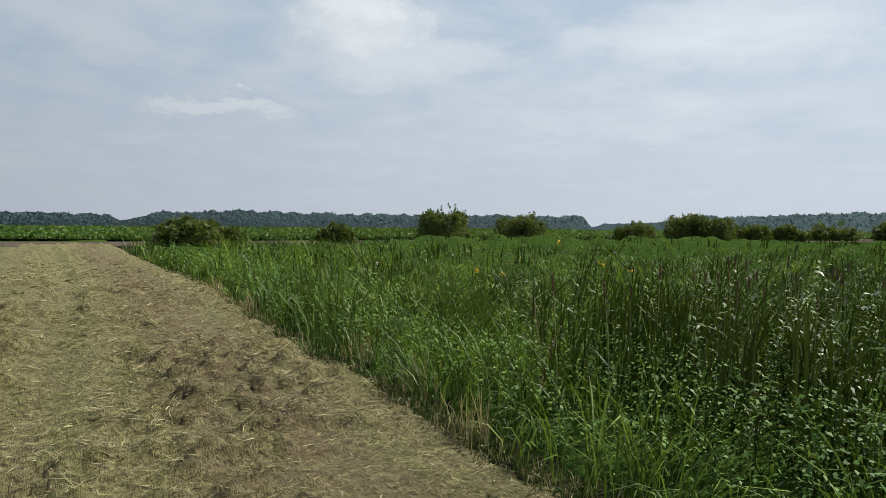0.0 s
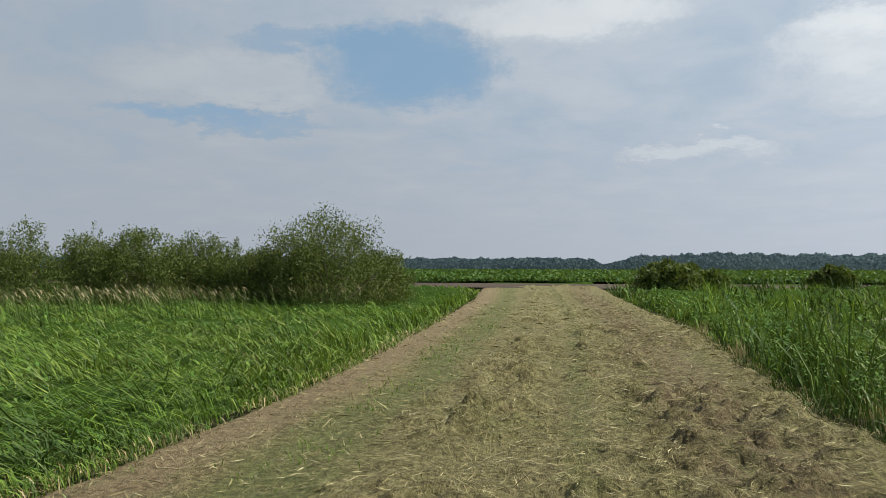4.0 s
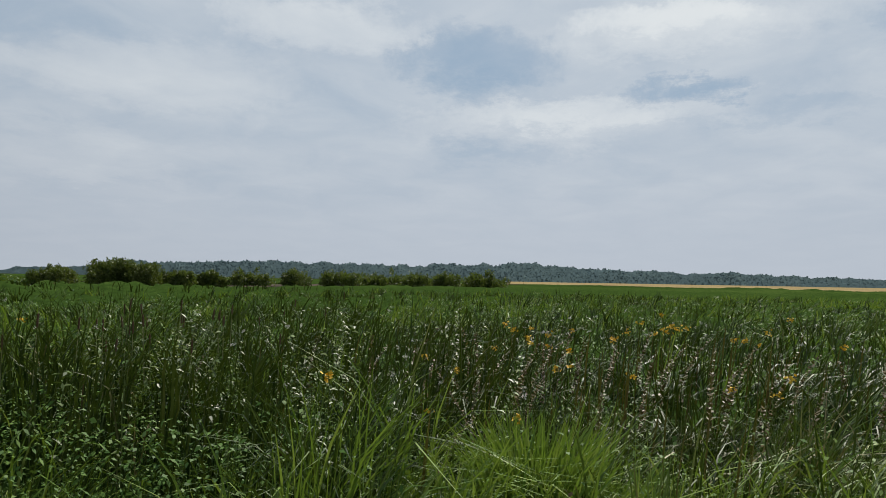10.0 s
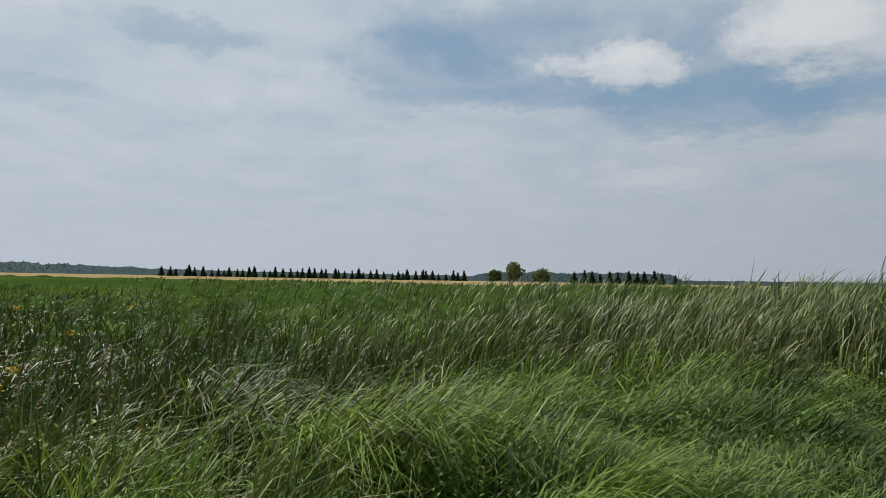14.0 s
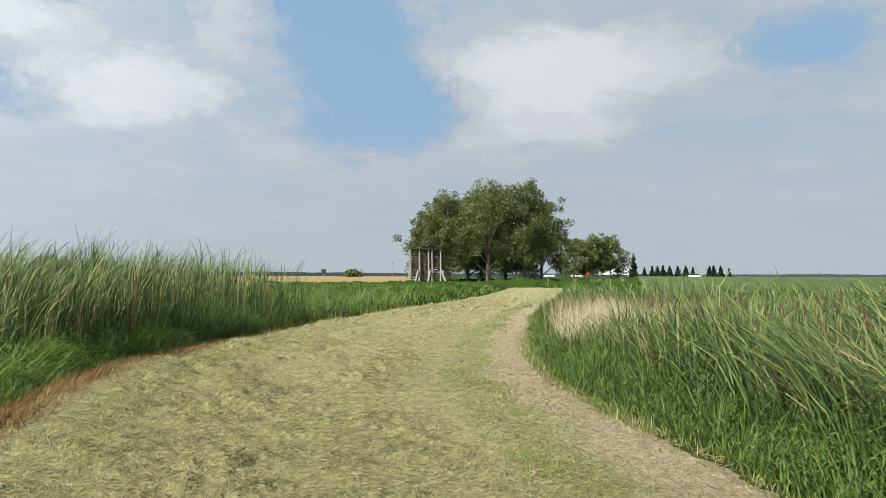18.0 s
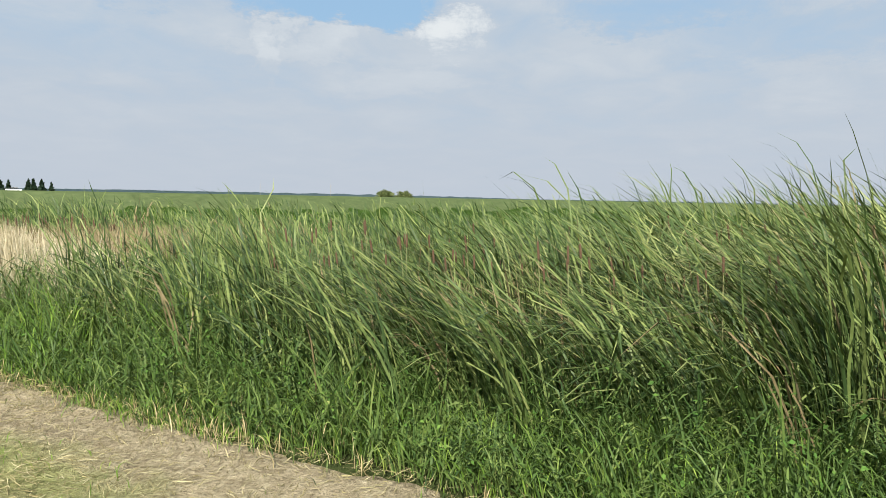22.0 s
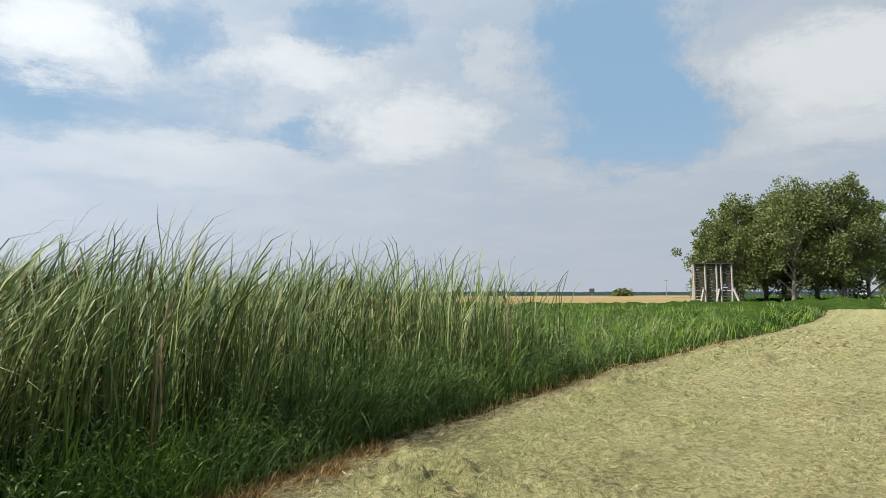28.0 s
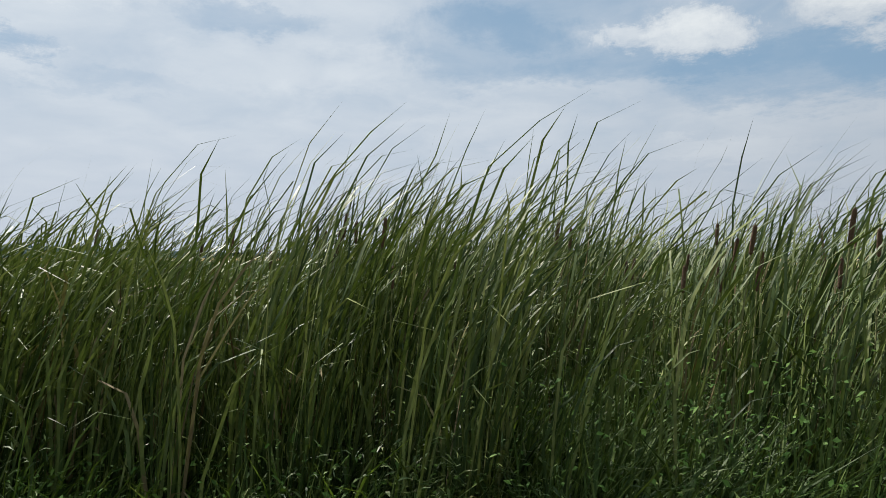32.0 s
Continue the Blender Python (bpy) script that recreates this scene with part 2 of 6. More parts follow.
GRASS = leafy("grass", [(0, (0.034, 0.070, 0.017)), (0.45, (0.084, 0.144, 0.033)), (0.8, (0.180, 0.245, 0.068)), (0.93, (0.303, 0.280, 0.122)), (1, (0.465, 0.361, 0.197))], 0.07)
LIME = leafy("lime_grass", [(0, (0.080, 0.165, 0.024)), (0.6, (0.185, 0.300, 0.044)), (1, (0.360, 0.410, 0.110))], 0.2, gloss=0.12, rough=0.55, patch=0.25)
REED = leafy("reed", [(0, (0.024, 0.050, 0.015)), (0.38, (0.080, 0.130, 0.036)), (0.75, (0.210, 0.262, 0.080)), (0.94, (0.330, 0.365, 0.135)), (0.97, (0.400, 0.350, 0.170)), (1, (0.500, 0.420, 0.240))], 0.08, rough=0.5, gloss=0.17, patch=0.15)
OLDREED = leafy("withered_reed", [(0, (0.12, 0.09, 0.045)), (0.4, (0.24, 0.19, 0.10)), (0.8, (0.40, 0.33, 0.19)), (1, (0.55, 0.48, 0.31))], 0.07, rough=0.7, gloss=0.08)
DOCK = leafy("dock_brown", [(0, (0.045, 0.030, 0.013)), (0.6, (0.11, 0.075, 0.028)), (1, (0.20, 0.14, 0.055))], 0.08)
BLEACHED = leafy("bleached_grass", [(0, (0.28, 0.23, 0.12)), (0.5, (0.50, 0.43, 0.27)), (1, (0.72, 0.65, 0.48))], 0.12)
# sedge and rush green, also used as the darkened tone of backlit growth
SEDGE_AND_BACKLIT = leafy("sedge", [(0, (0.014, 0.034, 0.008)), (0.5, (0.034, 0.066, 0.014)), (0.85, (0.075, 0.105, 0.026)), (1, (0.15, 0.13, 0.055))], 0.05)
HERB = leafy("herb", [(0, (0.040, 0.096, 0.018)), (0.5, (0.100, 0.205, 0.036)), (1, (0.200, 0.300, 0.062))], 0.07, rough=0.6, gloss=0.1)
DRY = leafy("dry_grass", [(0, (0.30, 0.22, 0.10)), (0.5, (0.50, 0.41, 0.22)), (1, (0.70, 0.61, 0.38))], 0.15)
RUST = leafy("rusty_grass", [(0, (0.11, 0.048, 0.018)), (0.4, (0.24, 0.130, 0.045)), (0.8, (0.42, 0.29, 0.115)), (1, (0.58, 0.46, 0.23))], 0.12)
HAY = leafy("cut_hay", [(0, (0.10, 0.08, 0.035)), (0.35, (0.26, 0.215, 0.10)), (0.7, (0.46, 0.40, 0.20)), (0.9, (0.66, 0.59, 0.36)), (1, (0.16, 0.19, 0.05))], 0.08, patch=0.3, gloss=0.15, rough=0.7)
DEADSTEM = leafy("dead_stem", [(0, (0.06, 0.035, 0.018)), (0.6, (0.15, 0.095, 0.05)), (1, (0.33, 0.26, 0.16))], 0.05, gloss=0.08, rough=0.8)
OLDHAY = leafy("weathered_hay", [(0, (0.07, 0.055, 0.026)), (0.3, (0.22, 0.185, 0.085)), (0.65, (0.42, 0.37, 0.185)), (0.88, (0.58, 0.53, 0.31)), (1, (0.16, 0.20, 0.05))], 0.08, patch=0.35, gloss=0.12, rough=0.75, patch_scale=1.2)
TANGLE = leafy("narrow_leaf", [(0, (0.026, 0.058, 0.016)), (0.45, (0.088, 0.148, 0.038)), (0.85, (0.185, 0.250, 0.064)), (1, (0.32, 0.35, 0.11))], 0.10, rough=0.5, gloss=0.2, patch_scale=0.9, patch=0.2)
SEEDHEAD = leafy("seed_head", [(0, (0.22, 0.17, 0.09)), (0.5, (0.38, 0.32, 0.19)), (1, (0.56, 0.50, 0.34))], 0.15)
WILLOW = leafy("willow_leaf", [(0, (0.042, 0.066, 0.016)), (0.6, (0.104, 0.138, 0.034)), (1, (0.215, 0.230, 0.078))], 0.2, patch_scale=0.8, gloss=0.12)
POPLAR = leafy("poplar_leaf", [(0, (0.066, 0.092, 0.034)), (0.5, (0.145, 0.182, 0.062)), (0.85, (0.255, 0.268, 0.112)), (1, (0.370, 0.320, 0.185))], 0.22, patch_scale=0.35, gloss=0.15)
FIR = leafy("fir", [(0, (0.014, 0.03, 0.02)), (1, (0.035, 0.06, 0.034))], 0.1)
# bluish and pale because the distance haze is mixed into the leaf colour
HAZED_WOODS = leafy("far_woods", [(0, (0.112, 0.166, 0.186)), (0.6, (0.128, 0.186, 0.200)), (1, (0.148, 0.208, 0.208))], 0.5, patch_scale=0.01, gloss=0.0, rough=1.0, tint=0.0)
CROP = leafy("crop_leaf", [(0, (0.038, 0.090, 0.021)), (0.6, (0.075, 0.150, 0.030)), (1, (0.150, 0.225, 0.053))], 0.2, patch_scale=0.05, gloss=0.1)
BARK = plain("bark", (0.09, 0.075, 0.06), (0.26, 0.22, 0.18), 0.9, 7, bump=0.6)
WEATHERED = plain("weathered_wood", (0.20, 0.18, 0.16), (0.40, 0.37, 0.33), 0.85, 9, bump=0.4)
DARKWOOD = plain("dark_boards", (0.03, 0.026, 0.022), (0.085, 0.07, 0.06), 0.85, 8, bump=0.4)
SPIKE = plain("cattail_brown", (0.045, 0.026, 0.014), (0.125, 0.068, 0.034), 0.95, 60, bump=0.5)
STEM = plain("pale_stem", (0.10, 0.12, 0.04), (0.26, 0.25, 0.11), 0.7, 30, bump=0.1)
YELLOW = plain("yellow_flower", (0.55, 0.30, 0.01), (0.75, 0.50, 0.03), 0.8, 30, bump=0)
FLUFF = plain("white_fluff", (0.42, 0.40, 0.36), (0.70, 0.67, 0.60), 0.95, 30, bump=0)
WHITE = plain("white_paint", (0.70, 0.70, 0.69), (0.82, 0.82, 0.81), 0.45, 2, bump=0)
RED = plain("red_paint", (0.45, 0.035, 0.02), (0.6, 0.06, 0.035), 0.4, 2, bump=0)
GLASS = plain("dark_glass", (0.02, 0.022, 0.025), (0.03, 0.035, 0.04), 0.1, 2, bump=0)
RUBBER = plain("tyre", (0.015, 0.015, 0.015), (0.03, 0.03, 0.03), 0.85, 8, bump=0)


def ground_material():
    """Dark marsh soil with litter."""
    m, k, p, _ = material("marsh_soil")
    where = k.add("ShaderNodeTexCoord").outputs["Object"]
    fine, mid, big = k.noise(where, 14, 8, 0.65), k.noise(where, 1.3, 5), k.noise(where, 0.02, 4)
    c = k.ramp(k.math("MULTIPLY_ADD", fine, 0.6, k.math("MULTIPLY", mid, 0.4)),
               [(0.25, (0.012, 0.012, 0.008)), (0.55, (0.03, 0.032, 0.016)), (0.8, (0.07, 0.07, 0.03))])
    c = k.mix(k.span(big, 0.4, 0.6, 0, 0.4), c, (0.07, 0.10, 0.03, 1))
    k.put(p.inputs["Base Color"], c)
    p.inputs["Roughness"].default_value = 1.0
    p.inputs["Specular IOR Level"].default_value = 0.0
    bumped(k, p, fine, 0.6, 0.05)
    return m


def track_material():
    """Mown hay: straw litter over stubble, with greener strips along the way and bare brown places."""
    m, k, p, _ = material("mown_hay_ground")
    uv = k.add("ShaderNodeUVMap", uv_map="along").outputs[0]
    sep = k.add("ShaderNodeSeparateXYZ")
    k.put(sep.inputs[0], uv)
    u, v = sep.outputs[0], sep.outputs[1]
    where = k.add("ShaderNodeTexCoord").outputs["Object"]
    fibre_map = k.add("ShaderNodeMapping")
    fibre_map.inputs["Scale"].default_value = (1.0, 1.0, 1.0)
    k.put(fibre_map.inputs[0], where)
    f1 = k.noise(fibre_map.outputs[0], 16, 8, 0.7, 0.8)
    f2 = None
    for turn, wide, long in ((15, 110, 7), (75, 95, 6), (128, 120, 8), (165, 90, 6)):
        lay = k.add("ShaderNodeMapping")
        lay.inputs["Rotation"].default_value = (0, 0, radians(turn))
        lay.inputs["Scale"].default_value = (wide, long, 20)
        k.put(lay.inputs[0], where)
        streak = k.span(k.noise(lay.outputs[0], 1.0, 2, 0.5, 0.6), 0.5, 0.72)
        f2 = streak if f2 is None else k.math("MAXIMUM", f2, streak)
    clump = k.noise(where, 3.2, 5, 0.6, 0.5)
    big = k.noise(where, 0.45, 4, 0.6)
    fibre = k.math("ADD", k.math("MULTIPLY_ADD", f1, 0.85, -0.02), k.math("MULTIPLY", f2, 0.08))
    straw = k.ramp(fibre, [(0.25, (0.13, 0.115, 0.045)), (0.42, (0.33, 0.31, 0.145)), (0.6, (0.53, 0.50, 0.27)), (0.75, (0.70, 0.67, 0.44))])
    brown = k.ramp(fibre, [(0.25, (0.045, 0.03, 0.018)), (0.45, (0.14, 0.10, 0.058)), (0.7, (0.36, 0.28, 0.17))])
    green = k.mix(k.span(v, -1.0, 3.0), k.ramp(fibre, [(0.25, (0.07, 0.09, 0.02)), (0.45, (0.22, 0.25, 0.075)), (0.7, (0.46, 0.47, 0.20))]),
                  k.ramp(fibre, [(0.25, (0.03, 0.042, 0.010)), (0.45, (0.095, 0.125, 0.032)), (0.7, (0.22, 0.245, 0.085))]))
    wob = k.math("MULTIPLY_ADD", k.math("SUBTRACT", clump, 0.5), 0.10, k.math("MULTIPLY_ADD", k.math("SUBTRACT", big, 0.5), 0.16, u))
    bare = k.math("MULTIPLY", k.span(clump, 0.52, 0.68), k.span(big, 0.45, 0.62))
    # greener strips: one left of the middle going north, one by the west verge going south
    def strip(at, half):
        return k.span(k.math("ABSOLUTE", k.math("SUBTRACT", wob, at)), half, half * 0.3)
    north = k.span(v, -1.0, 3.0)
    south = k.math("SUBTRACT", 1.0, north)
    g = k.math("ADD", k.math("MULTIPLY", north, k.math("MAXIMUM", strip(0.235, 0.085), k.math("MULTIPLY", strip(0.58, 0.035), 0.6))),
               k.math("MULTIPLY", south, k.math("MAXIMUM", strip(0.185, 0.09), k.math("MAXIMUM", k.math("MULTIPLY", strip(0.8, 0.10), 0.5), k.math("MULTIPLY", k.span(big, 0.48, 0.62), 0.45)))))
    g = k.math("MULTIPLY", g, k.span(clump, 0.2, 0.5))
    b = k.math("ADD", k.math("MULTIPLY", north, strip(0.79, 0.14)),
               k.math("MULTIPLY", south, k.math("MULTIPLY", strip(0.97, 0.1), 0.8)))
    b = k.math("MAXIMUM", k.math("MULTIPLY", b, k.span(clump, 0.25, 0.6)), k.math("MULTIPLY", bare, k.math("MULTIPLY_ADD", north, 0.4, 0.2)))
    old = k.ramp(fibre, [(0.25, (0.040, 0.034, 0.014)), (0.42, (0.165, 0.148, 0.062)), (0.6, (0.345, 0.312, 0.142)), (0.75, (0.54, 0.50, 0.27))])
    straw = k.mix(k.span(v, -8.0, 3.0), straw, old)
    c = k.mix(k.math("MULTIPLY", b, 0.65), straw, brown)
    c = k.mix(k.math("MULTIPLY", g, 0.6), c, green)
    # worn strip along the west edge: tan soil going north, pale and pinkish going south
    worn = k.mix(north, k.ramp(fibre, [(0.25, (0.20, 0.155, 0.09)), (0.5, (0.48, 0.40, 0.265)), (0.75, (0.68, 0.60, 0.44))]),
                 k.ramp(fibre, [(0.25, (0.10, 0.07, 0.038)), (0.5, (0.28, 0.215, 0.12)), (0.75, (0.46, 0.38, 0.23))]))
    c = k.mix(k.math("MULTIPLY", k.span(wob, 0.175, 0.09), k.span(clump, 0.15, 0.4, 0.45, 0.9)), c, worn)
    lane = k.add("ShaderNodeCombineXYZ")
    k.put(lane.inputs[0], k.math("MULTIPLY", wob, 24.0)), k.put(lane.inputs[1], k.math("MULTIPLY", v, 0.35))
    rows = k.noise(lane.outputs[0], 1.0, 5, 0.6, 0.4)
    c = k.mix(k.span(rows, 0.5, 0.68, 0, 0.3), c, brown)
    c = k.mix(k.span(rows, 0.45, 0.30, 0, 0.4), c, green)
    k.put(p.inputs["Base Color"], c)
    p.inputs["Roughness"].default_value = 0.9
    p.inputs["Specular IOR Level"].default_value = 0.2
    bumped(k, p, k.math("MULTIPLY_ADD", clump, 0.5, fibre), 1.0, 0.08)
    return m


def field_material(name, stops, scale=0.6):
    m, k, p, _ = material(name)
    where = k.add("ShaderNodeTexCoord").outputs["Object"]
    n = k.math("MULTIPLY_ADD", k.noise(where, scale, 6, 0.7), 0.6, k.math("MULTIPLY", k.noise(where, 0.012, 4), 0.4))
    k.put(p.inputs["Base Color"], k.ramp(n, stops))
    p.inputs["Roughness"].default_value = 1.0
    p.inputs["Specular IOR Level"].default_value = 0.0
    bumped(k, p, n, 0.5, 0.2)
    return m


SOIL = ground_material()
TRACK = track_material()
STUBBLE = field_material("ripe_field", [(0.3, (0.211, 0.149, 0.068)), (0.5, (0.310, 0.236, 0.118)), (0.7, (0.384, 0.310, 0.174))])
ROADDIRT = field_material("bare_dirt", [(0.3, (0.054, 0.043, 0.037)), (0.5, (0.097, 0.080, 0.067)), (0.7, (0.162, 0.135, 0.108))], 2.0)
FARREED = field_material("far_reeds", [(0.3, (0.060, 0.085, 0.036)), (0.5, (0.098, 0.130, 0.055)), (0.7, (0.15, 0.175, 0.08))], 1.2)
# green deepened for the shade between blades; also lies under the crop
SHADY_UNDER = field_material("undergrowth", [(0.3, (0.014, 0.030, 0.007)), (0.5, (0.036, 0.068, 0.014)), (0.7, (0.078, 0.118, 0.028))], 1.5)

# ---- plan: the mown way and its two edges ----
EAST = [(3.2, 62.0), (3.0, 48.0), (2.96, 36.6), (3.2, 21.0), (3.0, 14.0), (2.72, 10.0), (2.72, 6.2), (2.6, 3.2), (2.5, 0.0), (2.25, -3.0), (1.75, -5.6),
        (0.6, -8.3), (-0.2, -10.6), (-1.3, -13.6), (-3.3, -16.4), (-4.7, -18.4), (-8.6, -23.4), (-15.5, -31.0), (-27.0, -43.0), (-38.0, -56.0), (-52.0, -74.0)]
WEST = [(-6.6, 62.0), (-5.6, 48.0), (-4.6, 36.6), (-3.9, 21.0), (-3.7, 14.0), (-3.55, 10.0), (-3.7, 6.4), (-3.9, 3.2), (-4.1, 0.0), (-4.6, -2.4), (-4.95, -3.8),
        (-5.5, -5.2), (-6.2, -7.1), (-7.0, -9.0), (-8.3, -11.2), (-9.6, -13.2), (-13.0, -17.6), (-19.0, -25.2), (-31.0, -38.5), (-45.0, -55.0), (-60.0, -73.0)]


def smooth_line(points, per=12):
    """A smooth line through the points (Catmull-Rom)."""
    p = np.array(points, float)
    p = np.vstack([2 * p[0] - p[1], p, 2 * p[-1] - p[-2]])
    s = np.linspace(0, 1, per, endpoint=False)[:, None]
    out = []
    for a, b, c, d in zip(p, p[1:], p[2:], p[3:]):
        out.append(0.5 * (2 * b + (c - a) * s + (2 * a - 5 * b + 4 * c - d) * s ** 2 + (3 * b - a - 3 * c + d) * s ** 3))
    return np.vstack(out + [p[-2:-1]])


EDGE_E, EDGE_W = smooth_line(EAST), smooth_line(WEST)
OUTLINE = np.vstack([EDGE_E, EDGE_W[::-1]])


def inside(x, y, poly):
    hit = np.zeros(len(x), bool)
    for (x0, y0), (x1, y1) in zip(poly, np.roll(poly, -1, 0)):
        if y0 != y1:
            hit ^= ((y0 > y) != (y1 > y)) & (x < (x1 - x0) * (y - y0) / (y1 - y0) + x0)
    return hit


def gap_to(x, y, line):
    """Distance of points from a line."""
    best = np.full(len(x), 1e9)
    for (x0, y0), (x1, y1) in zip(line[::2], line[2::2]):
        dx, dy = x1 - x0, y1 - y0
        s = np.clip(((x - x0) * dx + (y - y0) * dy) / (dx * dx + dy * dy), 0, 1)
        best = np.minimum(best, (x - x0 - s * dx) ** 2 + (y - y0 - s * dy) ** 2)
    return np.sqrt(best)


def exact_edges(x, y):
    """Distances past the east and past the west edge; both are negative on the way itself."""
    e, w = gap_to(x, y, EDGE_E), gap_to(x, y, EDGE_W)
    out = ~inside(x, y, OUTLINE)
    return np.where(out & (e < w), e, -e), np.where(out & (e >= w), w, -w)


GRID_STEP, GRID_X, GRID_Y = 0.2, -72.0, -73.0
GRID = exact_edges(*(v.ravel() for v in np.meshgrid(GRID_X + GRID_STEP * np.arange(500), GRID_Y + GRID_STEP * np.arange(670), indexing="ij")))
GRID = [v.reshape(500, 670) for v in GRID]


def edges(x, y):
    """The same distances, looked up between the knots of a grid where it reaches."""
    u, v = (x - GRID_X) / GRID_STEP, (y - GRID_Y) / GRID_STEP
    near = (u >= 0) & (v >= 0) & (u < 498) & (v < 668)
    i, j = np.where(near, u, 0).astype(int), np.where(near, v, 0).astype(int)
    f, g = u - i, v - j
    pair = [(q[i, j] * (1 - f) + q[i + 1, j] * f) * (1 - g) + (q[i, j + 1] * (1 - f) + q[i + 1, j + 1] * f) * g for q in GRID]
    if not near.all():
        for q, r in zip(pair, exact_edges(x[~near], y[~near])):
            q[~near] = r
    return pair


def edge_gap(x, y):
    """Distance outside the mown way (negative within it), and whether it is on the east side."""
    e, w = edges(x, y)
    return np.maximum(e, w), e > w


def across_way(x, y):
    """Share of the way across the mown way, 0 at its west edge and 1 at the east one."""
    e, w = edges(x, y)
    return np.clip(w / np.minimum(e + w, -0.1), 0, 1)


LATTICE = np.random.default_rng(7).random((256, 256))


def wave(x, y, size, seed=0):
    """Smooth noise from 0 to 1 with features of that size."""
    u, v = np.asarray(x) / size + 17.3 * seed, np.asarray(y) / size + 31.7 * seed
    i, j = np.floor(u).astype(int), np.floor(v).astype(int)
    f, g = u - i, v - j
    f, g = f * f * (3 - 2 * f), g * g * (3 - 2 * g)
    a, b = LATTICE[i % 256, j % 256], LATTICE[(i + 1) % 256, j % 256]
    c, d = LATTICE[i % 256, (j + 1) % 256], LATTICE[(i + 1) % 256, (j + 1) % 256]
    return (a * (1 - f) + b * f) * (1 - g) + (c * (1 - f) + d * f) * g


def blob(x, y, cx, cy, rx, ry, turn=0.0):
    """1 in the middle of an ellipse, falling to 0 at its rim."""
    c, s = math.cos(radians(turn)), math.sin(radians(turn))
    u, v = ((x - cx) * c + (y - cy) * s) / rx, (-(x - cx) * s + (y - cy) * c) / ry
    return np.clip(1.6 - 1.6 * np.sqrt(u * u + v * v), 0, 1)


def reediness(x, y):
    """How much of the growth is tall reed (0 to 1), and how tall it stands."""
    gap, east = edge_gap(x, y)
    n = wave(x, y, 3.0, 1) * 0.6 + wave(x, y, 1.1, 2) * 0.4
    r = np.hypot(x, y)
    brg = np.degrees(np.arctan2(x, y)) % 360
    share, tall = np.zeros(len(x)), np.full(len(x), 1.5)

    def zone(s, h):
        nonlocal share, tall
        take = s > share
        tall = np.where(take, h, tall)
        share = np.maximum(share, s)

    # low cattails beside the first standpoint, and the dark belt behind the meadow
    zone(np.clip(blob(x, y, 7.6, 4.4, 6.0, 3.4, 10) * 1.1, 0, 0.6) * (east & (gap > 1.0)), 1.32)
    zone(np.clip(blob(x, y, 4.7, 3.9, 1.5, 1.3), 0, 1) * (east & (gap > 0.8)), 1.3)
    zone(blob(x, y, 30, 40, 26, 11, -38) * 1.2, 1.35)
    zone(blob(x, y, 13, 24, 6, 6) * 0.5, 1.1)
    zone(blob(x, y, 30, 14, 9, 4, -20) * 0.7, 1.3)
    # reeds south-east, rising towards the south
    south = np.clip((brg - 118) / 25, 0, 1) * (brg < 250) * east
    front = np.clip((gap - 4.8 + 3.4 * np.clip((-y - 9) / 4, 0, 1.25)) / 0.9, 0, 1)
    far_end = 1 - np.clip((-0.62 * x - 0.78 * y - 23.2 - 0.15 * gap) / 1.6, 0, 1)
    zone(south * front * far_end * (r < 70), np.clip(1.06 + 0.50 * np.clip((brg - 150) / 30, 0, 1) + 0.47 * np.clip((-y + 0.5 * x - 11.8) / 2.5, 0, 1), 1, 2.15))
    zone(np.clip((brg - 105) / 15, 0, 1) * (brg < 170) * east * np.clip((gap - 8) / 3, 0, 1) * 0.6, 1.15)
    # reeds all over the west side south of the standpoint
    west = (~east) & (brg > 205) & (brg < 300)
    f = np.clip((gap - 0.9 + 0.6 * n) / 0.8, 0, 1)
    low = np.clip(1.7 * blob(x, y, -10.2, -11.9, 4.0, 3.2, 85), 0, 1)
    zone(np.where(west, f * (1 - low), 0), np.clip(1.5 + 0.5 * blob(x, y, -10.0, 1.2, 8, 5) + 0.56 * blob(x, y, -9.2, -2.9, 4.5, 3.2) + 0.1 * n, 1, 2.2))
    tall = tall + 0.38 * np.clip((-y - 13.5) / 4, 0, 1) * east
    hole = np.clip((wave(x, y, 0.9, 51) - 0.3) * 6, 0, 1)
    return share * (0.25 + 0.75 * hole), tall * (0.86 + 0.22 * n)


def sward(x, y):
    """Height of the grass and herbs under or without the reeds."""
    gap, east = edge_gap(x, y)
    n = wave(x, y, 2.2, 3) * 0.45 + wave(x, y, 0.8, 4) * 0.55
    base = np.where(east, 0.74, 0.60)
    base = np.where(east & (y > 2) & (gap < 3.5), 0.72, base)
    base = np.where(~east & (y < -2), 0.8, base)
    base = np.where(east & (y < 0) & (y > -14) & (gap < 3.5), 0.62, base)
    base = np.where(east & (y < -17), 1.1, base)
    base = base * (1 - 0.45 * blob(x, y, 24, 22, 12, 6, -20))
    h = base * (0.45 + 1.0 * n)
    h *= np.where(east & (y > 0), 0.62 + 0.38 * np.clip(gap / 0.45, 0, 1), 0.35 + 0.65 * np.clip(gap / 0.8, 0, 1))
    return np.maximum(h, 0.05)


TUSSOCK = (-10.0, -11.2)
BAND_TURN = 95.0
BAND = (-11.5, -12.5, math.cos(radians(BAND_TURN)), math.sin(radians(BAND_TURN)))
SPIKES = (-7.1, -4.2)
STAND = np.array([(0.0, 0.0), (-1.2, -3.3), (-2.6, -7.6), (-3.5, -9.8), (-4.3, -11.6), (-5.3, -14.9)])


